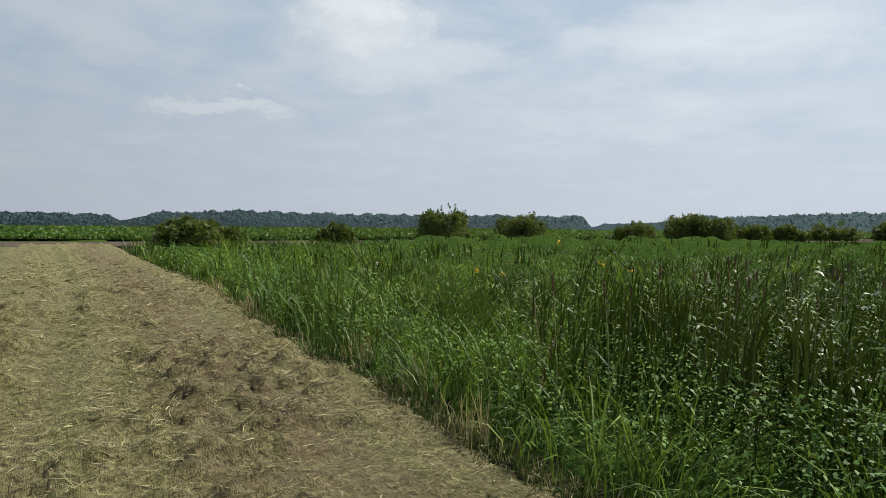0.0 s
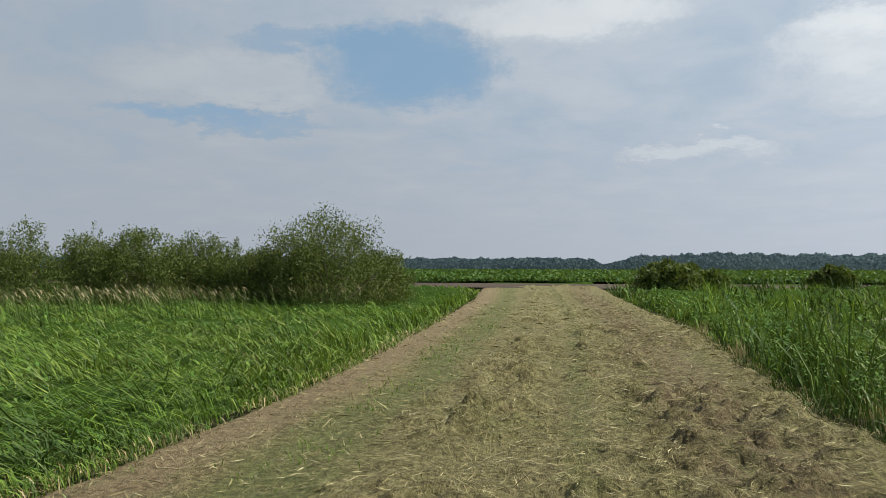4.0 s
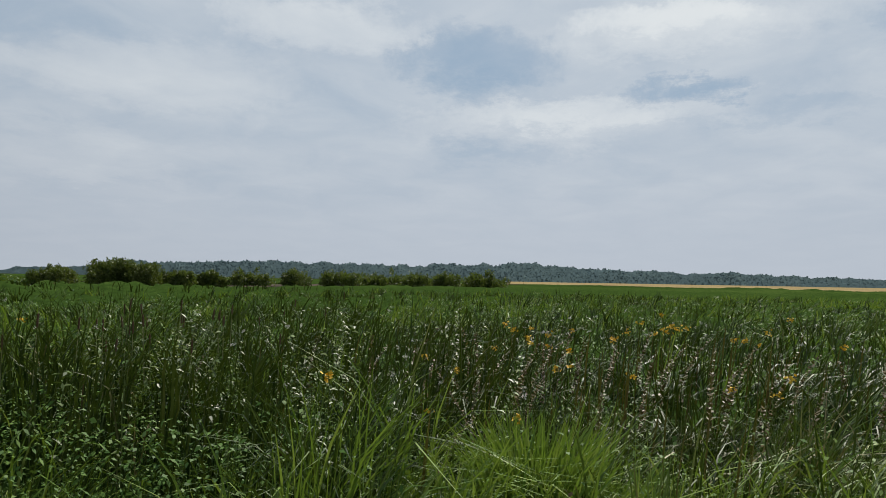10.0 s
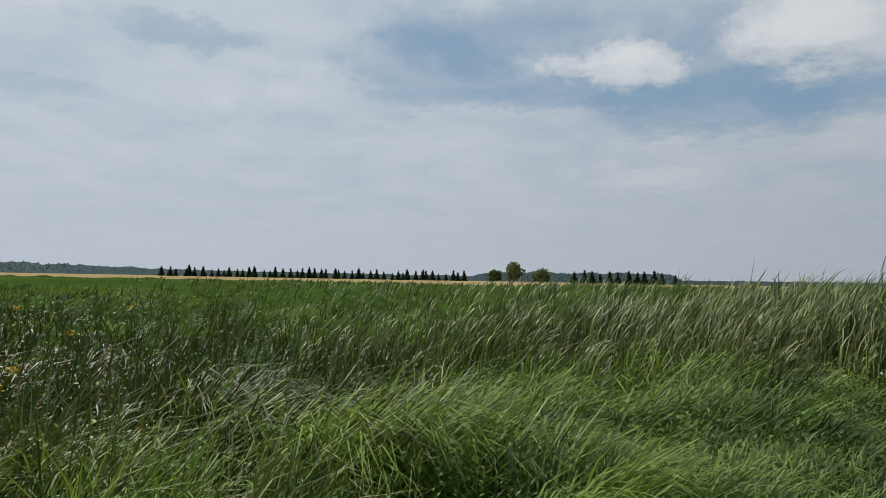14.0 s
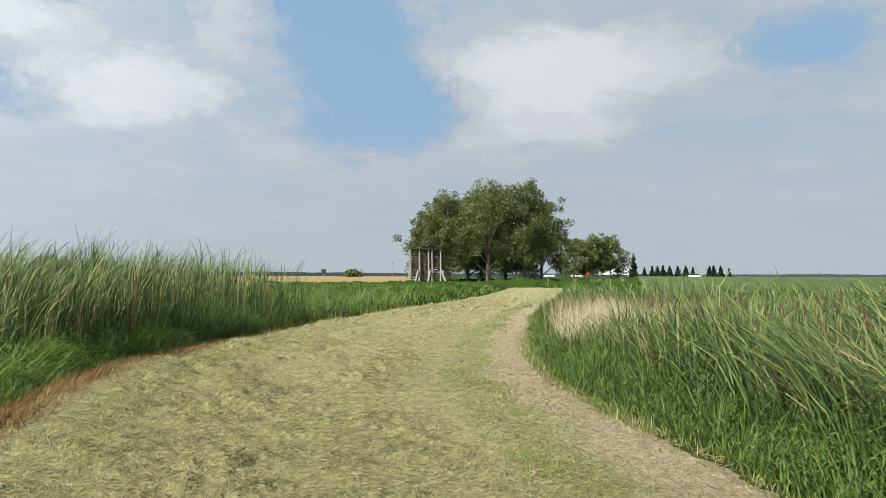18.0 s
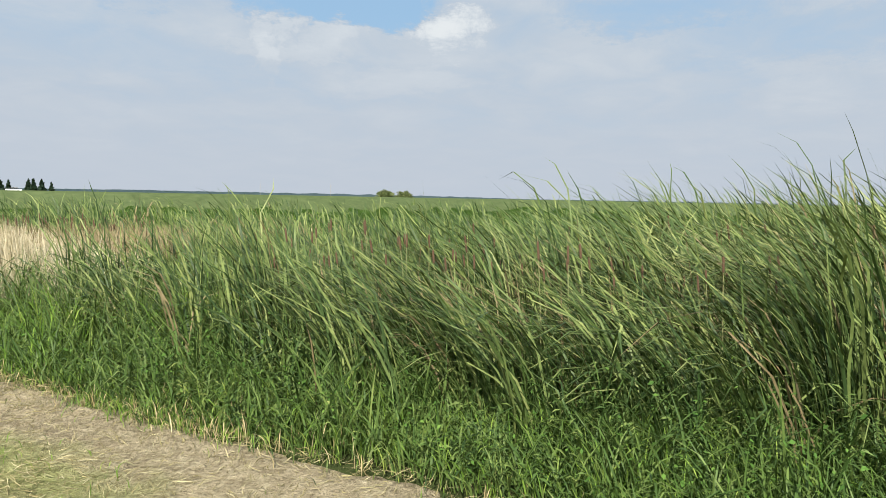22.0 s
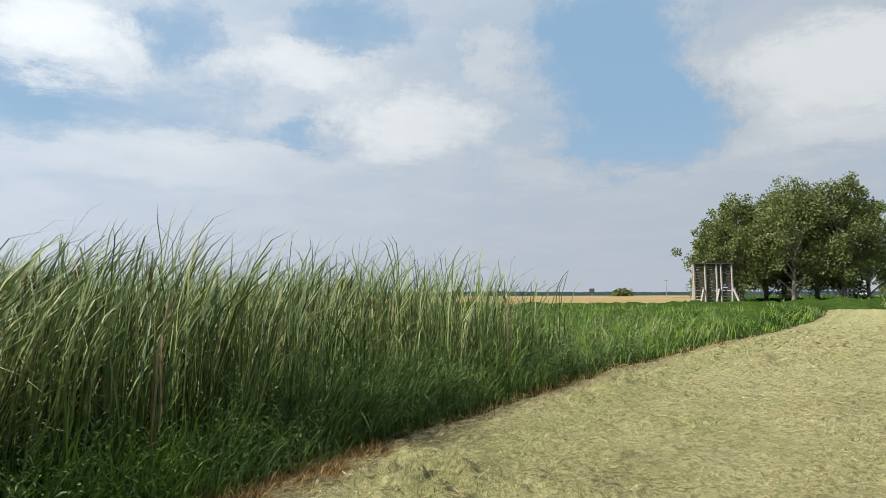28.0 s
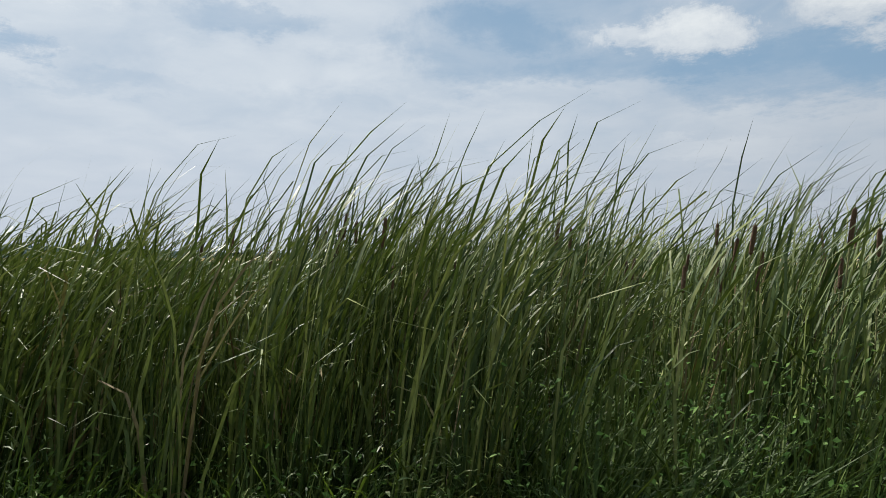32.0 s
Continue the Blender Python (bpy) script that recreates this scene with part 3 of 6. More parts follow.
def hay_relief(x, y):
    """Height of the hay: low lumps lying across the swaths that run along the way."""
    u = across_way(x, y)
    north = np.clip((y + 5) / 7, 0, 1)
    along, over = y * (0.8 + 0.2 * north) + 0.6 * x * (1 - north), 6.6 * u
    ridge = lambda at, half: np.exp(-((u + 0.05 * (wave(x, y, 2.5, 18) - 0.5) - at) / half) ** 2)
    swath = north * np.clip(ridge(0.44, 0.075) + 1.15 * ridge(0.75, 0.10) + 0.7 * ridge(0.60, 0.03) + 0.5 * ridge(0.92, 0.05) + 0.34, 0, 1.1) \
        + (1 - north) * np.clip(0.5 * ridge(0.4, 0.07) + 0.5 * ridge(0.62, 0.07) + 0.6 * ridge(0.84, 0.07) + 0.48, 0, 1.1)
    swath = swath * (1 - ridge(0.235, 0.07) * 0.8) * (1 - 0.85 * ridge(0.06, 0.1))
    lump = np.clip(wave(over * 0.5, along, 0.20, 7) * 0.6 + wave(over * 0.8, along, 0.10, 8) * 0.4 - 0.40, 0, 1)
    heap = lump * (0.18 + 1.5 * swath * np.clip(1.7 * wave(over, along * 0.6, 0.9, 19) - 0.15, 0, 1.3))
    return 0.012 + 0.035 * swath + 0.04 * (wave(x, y, 1.3, 6) - 0.5) + 0.21 * heap + 0.008 * (wave(x, y, 0.06, 20) - 0.5)


FIELD_EDGE = ((78, 270), (95, 220), (110, 160), (125, 120), (136, 98), (150, 88), (170, 90), (190, 88), (208, 100))


def field_from(x, y):
    """How far beyond the near edge of the ripe field a point lies (negative: before it)."""
    brg, r = np.degrees(np.arctan2(x, y)) % 360, np.hypot(x, y)
    edge = np.interp(brg, *np.array(FIELD_EDGE, float).T)
    return np.where((brg > 78) & (brg < 208), r - edge, -1e3)


# ---- mesh helpers ----
def put_mesh(name, verts, faces, mat, smooth=False):
    """A mesh object from an array of corners and of faces with equal corner counts (or a list of such arrays)."""
    me = bpy.data.meshes.new(name)
    groups = faces if isinstance(faces, list) else [faces]
    loops = np.concatenate([g.ravel() for g in groups]).astype(np.int32)
    sizes = np.concatenate([np.full(len(g), g.shape[1]) for g in groups])
    me.vertices.add(len(verts)), me.loops.add(len(loops)), me.polygons.add(len(sizes))
    me.vertices.foreach_set("co", np.asarray(verts, np.float32).ravel())
    me.loops.foreach_set("vertex_index", loops)
    me.polygons.foreach_set("loop_start", np.concatenate([[0], np.cumsum(sizes)[:-1]]).astype(np.int32))
    if smooth:
        me.polygons.foreach_set("use_smooth", np.ones(len(sizes), bool))
    me.update(calc_edges=True)
    me.materials.append(mat)
    return new(name, me)


RNG = np.random.default_rng(11)
WIND = radians(218)


def blade_mesh(name, x, y, z, h, w, bend, towards, mat, segs=3, curl=2.0, start=0.06, wiggle=0.0):
    """Ribbon blades, one island each. bend: the angle at the tip, in radians; curl: how late along the blade it sets in."""
    n = len(x)
    face = towards + np.pi / 2 + RNG.normal(0, 0.9, n)
    knots = np.linspace(0, 1, segs + 1) ** (1 / max(1.0, 0.45 * curl))
    mid, step = (knots[1:] + knots[:-1]) / 2, np.diff(knots)
    angle = start * RNG.normal(1, 0.6, n)[:, None] + bend[:, None] * mid ** curl
    angle = angle + wiggle * RNG.normal(0, 1, angle.shape)
    run, rise = np.cumsum(np.sin(angle) * step, 1), np.cumsum(np.cos(angle) * step, 1)
    zero = np.zeros((n, 1))
    run, rise = np.hstack([zero, run]) * h[:, None], np.hstack([zero, rise]) * h[:, None]
    turn = towards[:, None] + np.cumsum(1.6 * wiggle * RNG.normal(0, 1, run.shape), 1)
    px = x[:, None] + run * np.sin(turn)
    py = y[:, None] + run * np.cos(turn)
    pz = z[:, None] + rise
    half = 0.5 * w[:, None] * np.interp(knots[:-1], [0, 0.3, 0.6, 0.88, 1], [0.7, 1.0, 1.0, 0.8, 0.3])
    cx, cy = np.sin(face)[:, None], np.cos(face)[:, None]
    left = np.stack([px[:, :-1] - cx * half, py[:, :-1] - cy * half, pz[:, :-1]], -1)
    right = np.stack([px[:, :-1] + cx * half, py[:, :-1] + cy * half, pz[:, :-1]], -1)
    tip = np.stack([px[:, -1:], py[:, -1:], pz[:, -1:]], -1)
    verts = np.concatenate([np.stack([left, right], 2).reshape(n, 2 * segs, 3), tip], 1)
    base = np.arange(n)[:, None, None] * (2 * segs + 1)
    quad = np.array([[2 * i, 2 * i + 1, 2 * i + 3, 2 * i + 2] for i in range(segs - 1)]).reshape(-1, 4)
    quads = (base + quad[None]).reshape(-1, 4)
    tris = base[:, 0] + np.array([2 * segs - 2, 2 * segs - 1, 2 * segs])
    return put_mesh(name, verts.reshape(-1, 3), [quads, tris], mat)


def scatter(count, near=1.2, far=70.0, power=1.5):
    """Points round the standing places, thinning out with distance."""
    pick = RNG.random(count)
    at = np.stack([np.interp(pick, np.linspace(0, 1, len(STAND)), STAND[:, i]) for i in (0, 1)], 1)
    u = RNG.random(count)
    q = 2 - power
    r = (near ** q + u * (far ** q - near ** q)) ** (1 / q)
    a = RNG.random(count) * 2 * np.pi
    return at[:, 0] + r * np.sin(a), at[:, 1] + r * np.cos(a)


def away(x, y):
    return np.maximum(gap_to(x, y, np.repeat(STAND, 2, 0)), 0.5)


def wider(d, at=5.0, power=0.75):
    return np.maximum(d / at, 1.0) ** power


def windy(n, spread=0.5):
    return WIND + RNG.normal(0, spread, n)


# ---- ground, way, fields ----
def build_ground():
    rings = np.concatenate([[0.0], np.geomspace(2, 3500, 70)])
    turns = np.linspace(0, 2 * np.pi, 97)[:-1]
    r, a = np.meshgrid(rings[1:], turns, indexing="ij")
    x, y = r * np.sin(a), r * np.cos(a)
    z = -0.05 + 0.06 * (wave(x.ravel(), y.ravel(), 4.0, 5).reshape(x.shape) - 0.5)
    z = np.where(r > 300, -0.05 - 0.0 * r, z)
    verts = np.vstack([[(0, 0, -0.05)], np.stack([x, y, z], -1).reshape(-1, 3)])
    n = len(turns)
    i, j = np.meshgrid(np.arange(len(rings) - 2), np.arange(n), indexing="ij")
    jj = (j + 1) % n
    quads = np.stack([1 + i * n + j, 1 + i * n + jj, 1 + (i + 1) * n + jj, 1 + (i + 1) * n + j], -1).reshape(-1, 4)[:, ::-1]
    tris = np.stack([np.zeros(n, int), 1 + np.arange(n), 1 + (np.arange(n) + 1) % n], -1)[:, ::-1]
    g = put_mesh("ground", verts, [quads, tris], SOIL, True)
    tagged(g, "dark damp marsh soil with plant litter", "ground", kind="structure")


def build_track():
    """The mown way: a sheet with low windrows of hay, sinking into the soil at its edges."""
    across = np.linspace(-0.04, 1.04, 144)
    mid = (EDGE_E + EDGE_W) / 2
    step = np.hypot(*np.diff(mid, axis=0).T)
    gap = np.interp(mid[:-1, 1], [-60, -24, -16, 14, 22, 60], [0.6, 0.16, 0.06, 0.06, 0.2, 0.6])
    rows = np.concatenate([[0], np.cumsum(step / gap)])
    along = np.interp(np.arange(int(rows[-1]) + 1), rows, np.arange(len(mid)))
    pick = lambda line: np.stack([np.interp(along, np.arange(len(line)), line[:, i]) for i in (0, 1)], 1)
    e, w = pick(EDGE_E), pick(EDGE_W)
    p = w[:, None] * (1 - across[None, :, None]) + e[:, None] * across[None, :, None]
    x, y = p[..., 0], p[..., 1]
    z = hay_relief(x.ravel(), y.ravel()).reshape(x.shape)
    z = z - 0.16 * np.clip((np.abs(across - 0.5) - 0.47) / 0.07, 0, 1)[None]
    m, n = x.shape
    i, j = np.meshgrid(np.arange(m - 1), np.arange(n - 1), indexing="ij")
    quads = np.stack([i * n + j, (i + 1) * n + j, (i + 1) * n + j + 1, i * n + j + 1], -1).reshape(-1, 4)
    t = put_mesh("track", np.stack([x, y, z], -1).reshape(-1, 3), quads, TRACK, True)
    uv = t.data.uv_layers.new(name="along")
    idx = np.empty(len(t.data.loops), np.int32)
    t.data.loops.foreach_get("vertex_index", idx)
    flat = np.stack([np.broadcast_to(across, x.shape), y], -1).reshape(-1, 2)
    uv.data.foreach_set("uv", flat[idx].astype(np.float32).ravel())
    tagged(t, "mown grass track covered in drying cut hay", "path", kind="structure")


def sheet(name, corners, z, mat, label, category, cells=40, rough=0.0, size=6.0):
    """A field laid out over four corners, a little uneven."""
    a, b, c, d = (np.array(v, float) for v in corners)
    u, v = np.meshgrid(np.linspace(0, 1, cells), np.linspace(0, 1, cells), indexing="ij")
    p = ((a * (1 - u[..., None]) + b * u[..., None]) * (1 - v[..., None]) + (d * (1 - u[..., None]) + c * u[..., None]) * v[..., None])
    h = z + rough * (wave(p[..., 0].ravel(), p[..., 1].ravel(), size, 12).reshape(u.shape) - 0.5)
    i, j = np.meshgrid(np.arange(cells - 1), np.arange(cells - 1), indexing="ij")
    quads = np.stack([i * cells + j, (i + 1) * cells + j, (i + 1) * cells + j + 1, i * cells + j + 1], -1).reshape(-1, 4)
    ob = put_mesh(name, np.concatenate([p, h[..., None]], -1).reshape(-1, 3), quads, mat, True)
    return tagged(ob, label, category, kind="structure")


build_ground()
build_track()
sheet("dirt_road", [(-160, 54), (200, 58), (200, 80), (-160, 77)], 0.03, ROADDIRT, "bare brown dirt farm road crossing the far end", "road", 60, 0.12, 5)


def build_ripe_field():
    b = np.linspace(78, 208, 200)
    near = np.interp(b, *np.array(FIELD_EDGE, float).T)
    u = np.linspace(0, 1, 40) ** 2
    r = near[:, None] * (1 - u) + 850 * u
    x, y = r * np.sin(np.radians(b))[:, None], r * np.cos(np.radians(b))[:, None]
    z = 0.45 + 0.2 * (wave(x.ravel(), y.ravel(), 14, 12).reshape(x.shape) - 0.5) - 0.6 * (u == 0)
    m, n = x.shape
    i, j = np.meshgrid(np.arange(m - 1), np.arange(n - 1), indexing="ij")
    quads = np.stack([i * n + j, i * n + j + 1, (i + 1) * n + j + 1, (i + 1) * n + j], -1).reshape(-1, 4)[:, ::-1]
    ob = put_mesh("ripe_field", np.stack([x, y, z], -1).reshape(-1, 3), quads, STUBBLE, True)
    tagged(ob, "pale golden field of ripe grain", "field", kind="structure")


build_ripe_field()


def build_undergrowth():
    """The dense lower growth, as one uneven sheet that keeps clear of the mown way."""
    rings = np.geomspace(2.0, 840, 134)
    turns = np.linspace(0, 2 * np.pi, 801)[:-1]
    r, a = np.meshgrid(rings, turns, indexing="ij")
    x, y = (-2 + r * np.sin(a)).ravel(), (-6 + r * np.cos(a)).ravel()
    gap, east = edge_gap(x, y)
    share, tall = reediness(x, y)
    far = np.clip((away(x, y) - 6) / 30, 0, 1)
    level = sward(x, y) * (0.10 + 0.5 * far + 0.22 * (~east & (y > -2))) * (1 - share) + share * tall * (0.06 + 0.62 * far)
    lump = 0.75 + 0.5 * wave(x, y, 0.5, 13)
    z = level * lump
    brg = np.degrees(np.arctan2(x, y)) % 360
    west_plain = ((brg > 225) & (brg < 300)) & ~east
    z = np.where(west_plain & (np.hypot(x, y) > 60), 1.33 + 0.25 * wave(x, y, 5, 14), z)
    z = np.where((y > 44), 0.25 * wave(x, y, 3, 14), z)
    z = np.where((y > 50) & (y < 73), -0.3, z)
    z = np.where((np.hypot(x, y) > 420) & ~west_plain, -0.3, z)
    z = np.where(field_from(x, y) > -2, -0.3, z)
    z = np.where(gap < 0.25, -0.3, z * np.clip((gap - 0.2) / 0.9, 0.0, 1))
    m, n = r.shape
    i, j = np.meshgrid(np.arange(m - 1), np.arange(n), indexing="ij")
    jj = (j + 1) % n
    quads = np.stack([i * n + j, (i + 1) * n + j, (i + 1) * n + jj, i * n + jj], -1).reshape(-1, 4)
    keep = (z[quads] > -0.25).any(1)
    sea = (west_plain & (np.hypot(x, y) > 40))[quads].all(1)
    u = put_mesh("undergrowth", np.stack([x, y, z], -1), quads[keep & ~sea], SHADY_UNDER, True)
    v = put_mesh("reed_plain", np.stack([x, y, z], -1), quads[keep & sea], FARREED, True)
    tagged(v, "pale green plain of reeds reaching to the horizon", "reeds", kind="stuff")
    tagged(u, "dense green undergrowth of the marsh, darkened for the shade between blades", "undergrowth", kind="stuff")


def tufts(layers, per, spread):
    """Points in tufts, and the tuft that each belongs to."""
    cx, cy = (np.concatenate(v) for v in zip(*(scatter(*layer) for layer in layers)))
    who = np.repeat(np.arange(len(cx)), per)
    s = spread * wider(away(cx, cy)[who], 7.0, 0.6)
    return cx[who] + RNG.normal(0, 1, len(who)) * s, cy[who] + RNG.normal(0, 1, len(who)) * s, who


def build_grass():
    # green sward on all sides, in tufts; flattened by the wind in the north-west meadow
    x, y, who = tufts([(32000, 1.2, 8.0, 0.8), (31000, 7.0, 62.0, 1.2)], 8, 0.085)
    n = who.max() + 1
    gap, east = edge_gap(x, y)
    share, _ = reediness(x, y)
    mat_zone = east & (y > 2) & (gap < 3.5)
    keep = (gap > 0.0) & (RNG.random(len(x)) < 1 - 0.72 * share) & (y < 50) & (field_from(x, y) < 0) & ~(mat_zone & (RNG.random(len(x)) < 0.5)) & ~(~east & (y < -2) & (gap < 5) & (RNG.random(len(x)) < 0.65))
    bend, swing, size, hue = RNG.normal(1.5, 0.6, n), RNG.normal(0, 1.1, n), RNG.uniform(0.7, 1.25, n), RNG.random(n)
    x, y, gap, east, who, share = x[keep], y[keep], gap[keep], east[keep], who[keep], share[keep]
    d = away(x, y)
    h = 1.15 * sward(x, y) * size[who] * RNG.uniform(0.65, 1.2, len(x))
    strip = east & (y < -2.5) & (y > -15) & (gap < 4.2)
    foot = ~east & (y <= -2) & (gap < 1.6)
    lodged = (~east & (y > -2)) | strip
    mound = east & (y > 1.0) & (gap < 5.0)
    # less bright grass on the east bank's edge, to darken its shaded face
    lime = np.clip(wave(x, y, 2.6, 15) * 1.5 - 0.5 + 0.6 * blob(x, y, 4.4, 0.3, 1.4, 1.1) + 0.45 * strip + 0.3 * (east & (y > 2) & (gap > 0.9) & (gap < 5)) + 0.35 * (~east & (y > -2)) - 0.5 * foot + 0.05 * mound + 0.9 * (d > 16) * np.clip(wave(x, y, 9.0, 56) * 3.2 - 1.5, 0, 1), 0, 1)
    pick = hue[who] < lime
    # the dark green stands in for backlight over the eastern meadow
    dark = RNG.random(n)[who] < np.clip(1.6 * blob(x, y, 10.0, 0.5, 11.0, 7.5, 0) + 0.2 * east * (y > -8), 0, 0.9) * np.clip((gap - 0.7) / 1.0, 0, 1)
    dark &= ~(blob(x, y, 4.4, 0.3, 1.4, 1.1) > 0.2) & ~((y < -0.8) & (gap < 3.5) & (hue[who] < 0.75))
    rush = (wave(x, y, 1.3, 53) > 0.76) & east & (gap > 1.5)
    # rushes are dark themselves; grass under the south-east reeds is darkened for shade
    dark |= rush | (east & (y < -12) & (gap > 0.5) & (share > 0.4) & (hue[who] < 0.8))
    h = np.minimum(np.where(rush, h * 1.25, h), 1.12)
    pick &= ~dark
    h = np.where(strip, h * (0.5 + 1.0 * np.clip(wave(x, y, 0.9, 58) * 1.7 - 0.35, 0, 1)), h)
    b = np.where(lodged & ~rush, RNG.normal(2.1, 0.35, len(x)), bend[who] + RNG.normal(0, 0.35, len(x)))
    b = np.clip(b, 0.2, 2.9)
    w = RNG.uniform(0.007, 0.015, len(x)) * wider(d, 4.5)
    h = np.where(mound, h * (0.35 + 1.25 * np.clip(wave(x, y, 1.1, 57) * 1.8 - 0.4, 0, 1)), h)
    t = WIND + np.where(lodged, 0.45, 1.0 + 0.8 * foot) * swing[who] + RNG.normal(0, 0.5, len(x)) + lodged * 1.2 * (wave(x, y, 3.0, 55) - 0.5) + strip * 2.4 * (wave(x, y, 0.7, 59) - 0.5)
    for some, name, mat, label in ((~pick & ~dark, "meadow_grass", GRASS, "tall green meadow grass leaning in the wind"),
                                   (dark, "sedge", SEDGE_AND_BACKLIT, "dark green sedge and rushes, with growth darkened for backlight and shade"),
                                   (pick, "lime_grass", LIME, "bright yellow-green soft grass tufts")):
        for close, start in ((d < 11, ""), (d >= 11, "far_")):
            q = some & close
            ob = blade_mesh(start + name, x[q], y[q], np.zeros(q.sum()), h[q], w[q], b[q], t[q], mat, 3 if start == "" else 2, 1.2)
            tagged(ob, label, "grass", kind="stuff")


def build_leaf_mats():
    """Low mats of small-leaved weeds, mounded and hanging over the edges of the way."""
    x, y = (np.concatenate(v) for v in zip(scatter(500000, 1.5, 9.0, 0.8), scatter(260000, 8.0, 45.0, 1.3)))
    gap, east = edge_gap(x, y)
    mound = wave(x, y, 0.9, 61) * 0.6 + wave(x, y, 0.4, 62) * 0.4
    want = np.where(east & (y > 1.5), np.clip(1.0 - 0.22 * gap, 0.1, 1), 0.10)
    want = np.where(~east & (y < -2), np.clip(0.12 - 0.1 * gap, 0.02, 1), want)
    want = np.where(east & (y < -13), np.clip(0.6 - 0.4 * gap, 0, 1), want)
    want = want * np.clip((mound - 0.30) * 5, 0.0, 1) * (gap > 0.1) * (y < 50) * (field_from(x, y) < 0)
    keep = RNG.random(len(x)) < want
    x, y, mound, gap = x[keep], y[keep], mound[keep], gap[keep]
    n = len(x)
    d = away(x, y)
    top = sward(x, y) * (0.55 + 0.75 * mound)
    z = top * (1 - 0.55 * RNG.random(n) ** 1.6)
    L = RNG.uniform(0.020, 0.044, n) * wider(d, 4.0, 0.6)
    a = RNG.random(n) * 6.283
    o = np.stack([np.cos(a), np.sin(a), RNG.normal(0, 0.45, n)], 1) * L[:, None]
    side = np.stack([-np.sin(a), np.cos(a), RNG.normal(0, 0.45, n)], 1) * L[:, None] * 0.28
    p = np.stack([x, y, z], 1)
    verts = np.stack([p - o * 0.5, p + side, p + o * 0.5 - np.array([0, 0, 0.2]) * L[:, None], p - side], 1).reshape(-1, 3)
    ob = put_mesh("weed_mats", verts, np.arange(4 * n).reshape(-1, 4), HERB)
    tagged(ob, "low mounded mats of small-leaved green weeds", "weeds", kind="stuff")


def build_reeds():
    x, y, who = tufts([(24000, 2.0, 13.0, 0.8), (14000, 12.0, 110.0, 1.3), (7000, 50.0, 320.0, 1.0)], 7, 0.045)
    n = who.max() + 1
    gap, east = edge_gap(x, y)
    share, tall = reediness(x, y)
    keep = (gap > 0.25) & (RNG.random(n)[who] < share) & (y < 50) & (field_from(x, y) < 0)
    size, swing = RNG.uniform(0.86, 1.04, n), RNG.normal(0, 0.25, n)
    short = np.zeros(n, bool)
    short[who] = (x > -3.5) & (y > -11.5)
    size = np.where(RNG.random(n) < np.where(short, 0.0, 0.10), size * RNG.uniform(1.08, 1.22, n), size)
    brown = np.clip(blob(x, y, -15.0, -11.0, 6.0, 2.4, 60) + 0.25 * blob(x, y, *SPIKES, 1.7, 0.8, 70), 0, 1)
    old = RNG.random(n)[who] < 0.04 + 0.6 * brown
    lower = 1 - 0.22 * blob(x, y, *SPIKES, 2.0, 1.2, 70)
    x, y, tall, who, old, east = x[keep], y[keep], (tall * lower)[keep], who[keep], old[keep], east[keep]
    d = away(x, y)
    # whole patches lean and arch together; the tall stand in the south-east is stiff and bows only near its tips
    lay, veer = wave(x, y, 1.2, 91), wave(x, y, 2.2, 92)
    arch = np.where(east, lay > 0.72, lay > 0.40)
    h = tall * size[who] * (1.06 - 0.5 * RNG.random(len(x)) ** 1.8)
    w = RNG.uniform(0.010, 0.021, len(x)) * wider(d, 6.5, 0.75)
    b = np.where(east, 0.9 + 1.2 * lay, 1.1 + 1.3 * lay) + 0.25 * swing[who] + RNG.normal(0, 0.42, len(x))
    b = np.clip(b, 0.1, 2.6)
    t = WIND - 0.3 * ~east + 0.9 * (veer - 0.5) + swing[who] + RNG.normal(0, 0.45, len(x))
    # some leaves are broken and hang any way
    loose = RNG.random(len(x)) < np.where(east, 0.22, 0.16)
    h, t, b = np.where(loose, h * 0.72, h), np.where(loose, RNG.random(len(x)) * 6.28, t), np.where(loose, 2.4, b)
    # meadow cattails swap the reed green for the dark tone, as they are backlit
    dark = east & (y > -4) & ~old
    for some, name, mat, label in ((~old & ~dark, "reeds", REED, "tall green cattail reeds bending in the wind"),
                                   (dark, "dark_backlit_reeds", SEDGE_AND_BACKLIT, "green cattails in the wet meadow, coloured darker for the backlight"),
                                   (old, "old_reeds", OLDREED, "withered brown reed leaves standing among the green")):
        for close, start, segs in ((d < 15, "", 5), (d >= 15, "far_", 3)):
            for arched, way, curl in ((arch, "arching_", 1.7), (~arch, "", 4.2)):
                q = some & close & arched
                if q.sum() < 50:
                    continue
                ob = blade_mesh(start + way + name, x[q], y[q], np.zeros(q.sum()), h[q] * np.where(old[q], 0.85, 1), w[q], b[q], t[q], mat, segs, curl, 0.11, 0.08)
                tagged(ob, label, "reeds", kind="stuff")
    # dead stems of last year between the green ones
    x, y = scatter(26000, 2.0, 14.0, 0.9)
    gap, east = edge_gap(x, y)
    share, tall = reediness(x, y)
    keep = (gap > np.where(east, 0.7, 2.0)) & (y < -2) & (RNG.random(len(x)) < share * np.where(east, 0.25, 0.12))
    x, y, tall = x[keep], y[keep], tall[keep]
    n = len(x)
    ob = blade_mesh("dead_stems", x, y, np.zeros(n), tall * RNG.uniform(0.35, 0.8, n), RNG.uniform(0.007, 0.013, n), np.abs(RNG.normal(0, 0.25, n)), windy(n, 1.5), DEADSTEM, 3, 1.5, 0.1)
    tagged(ob, "dead brown stems of last year among the reeds", "stems", kind="stuff")


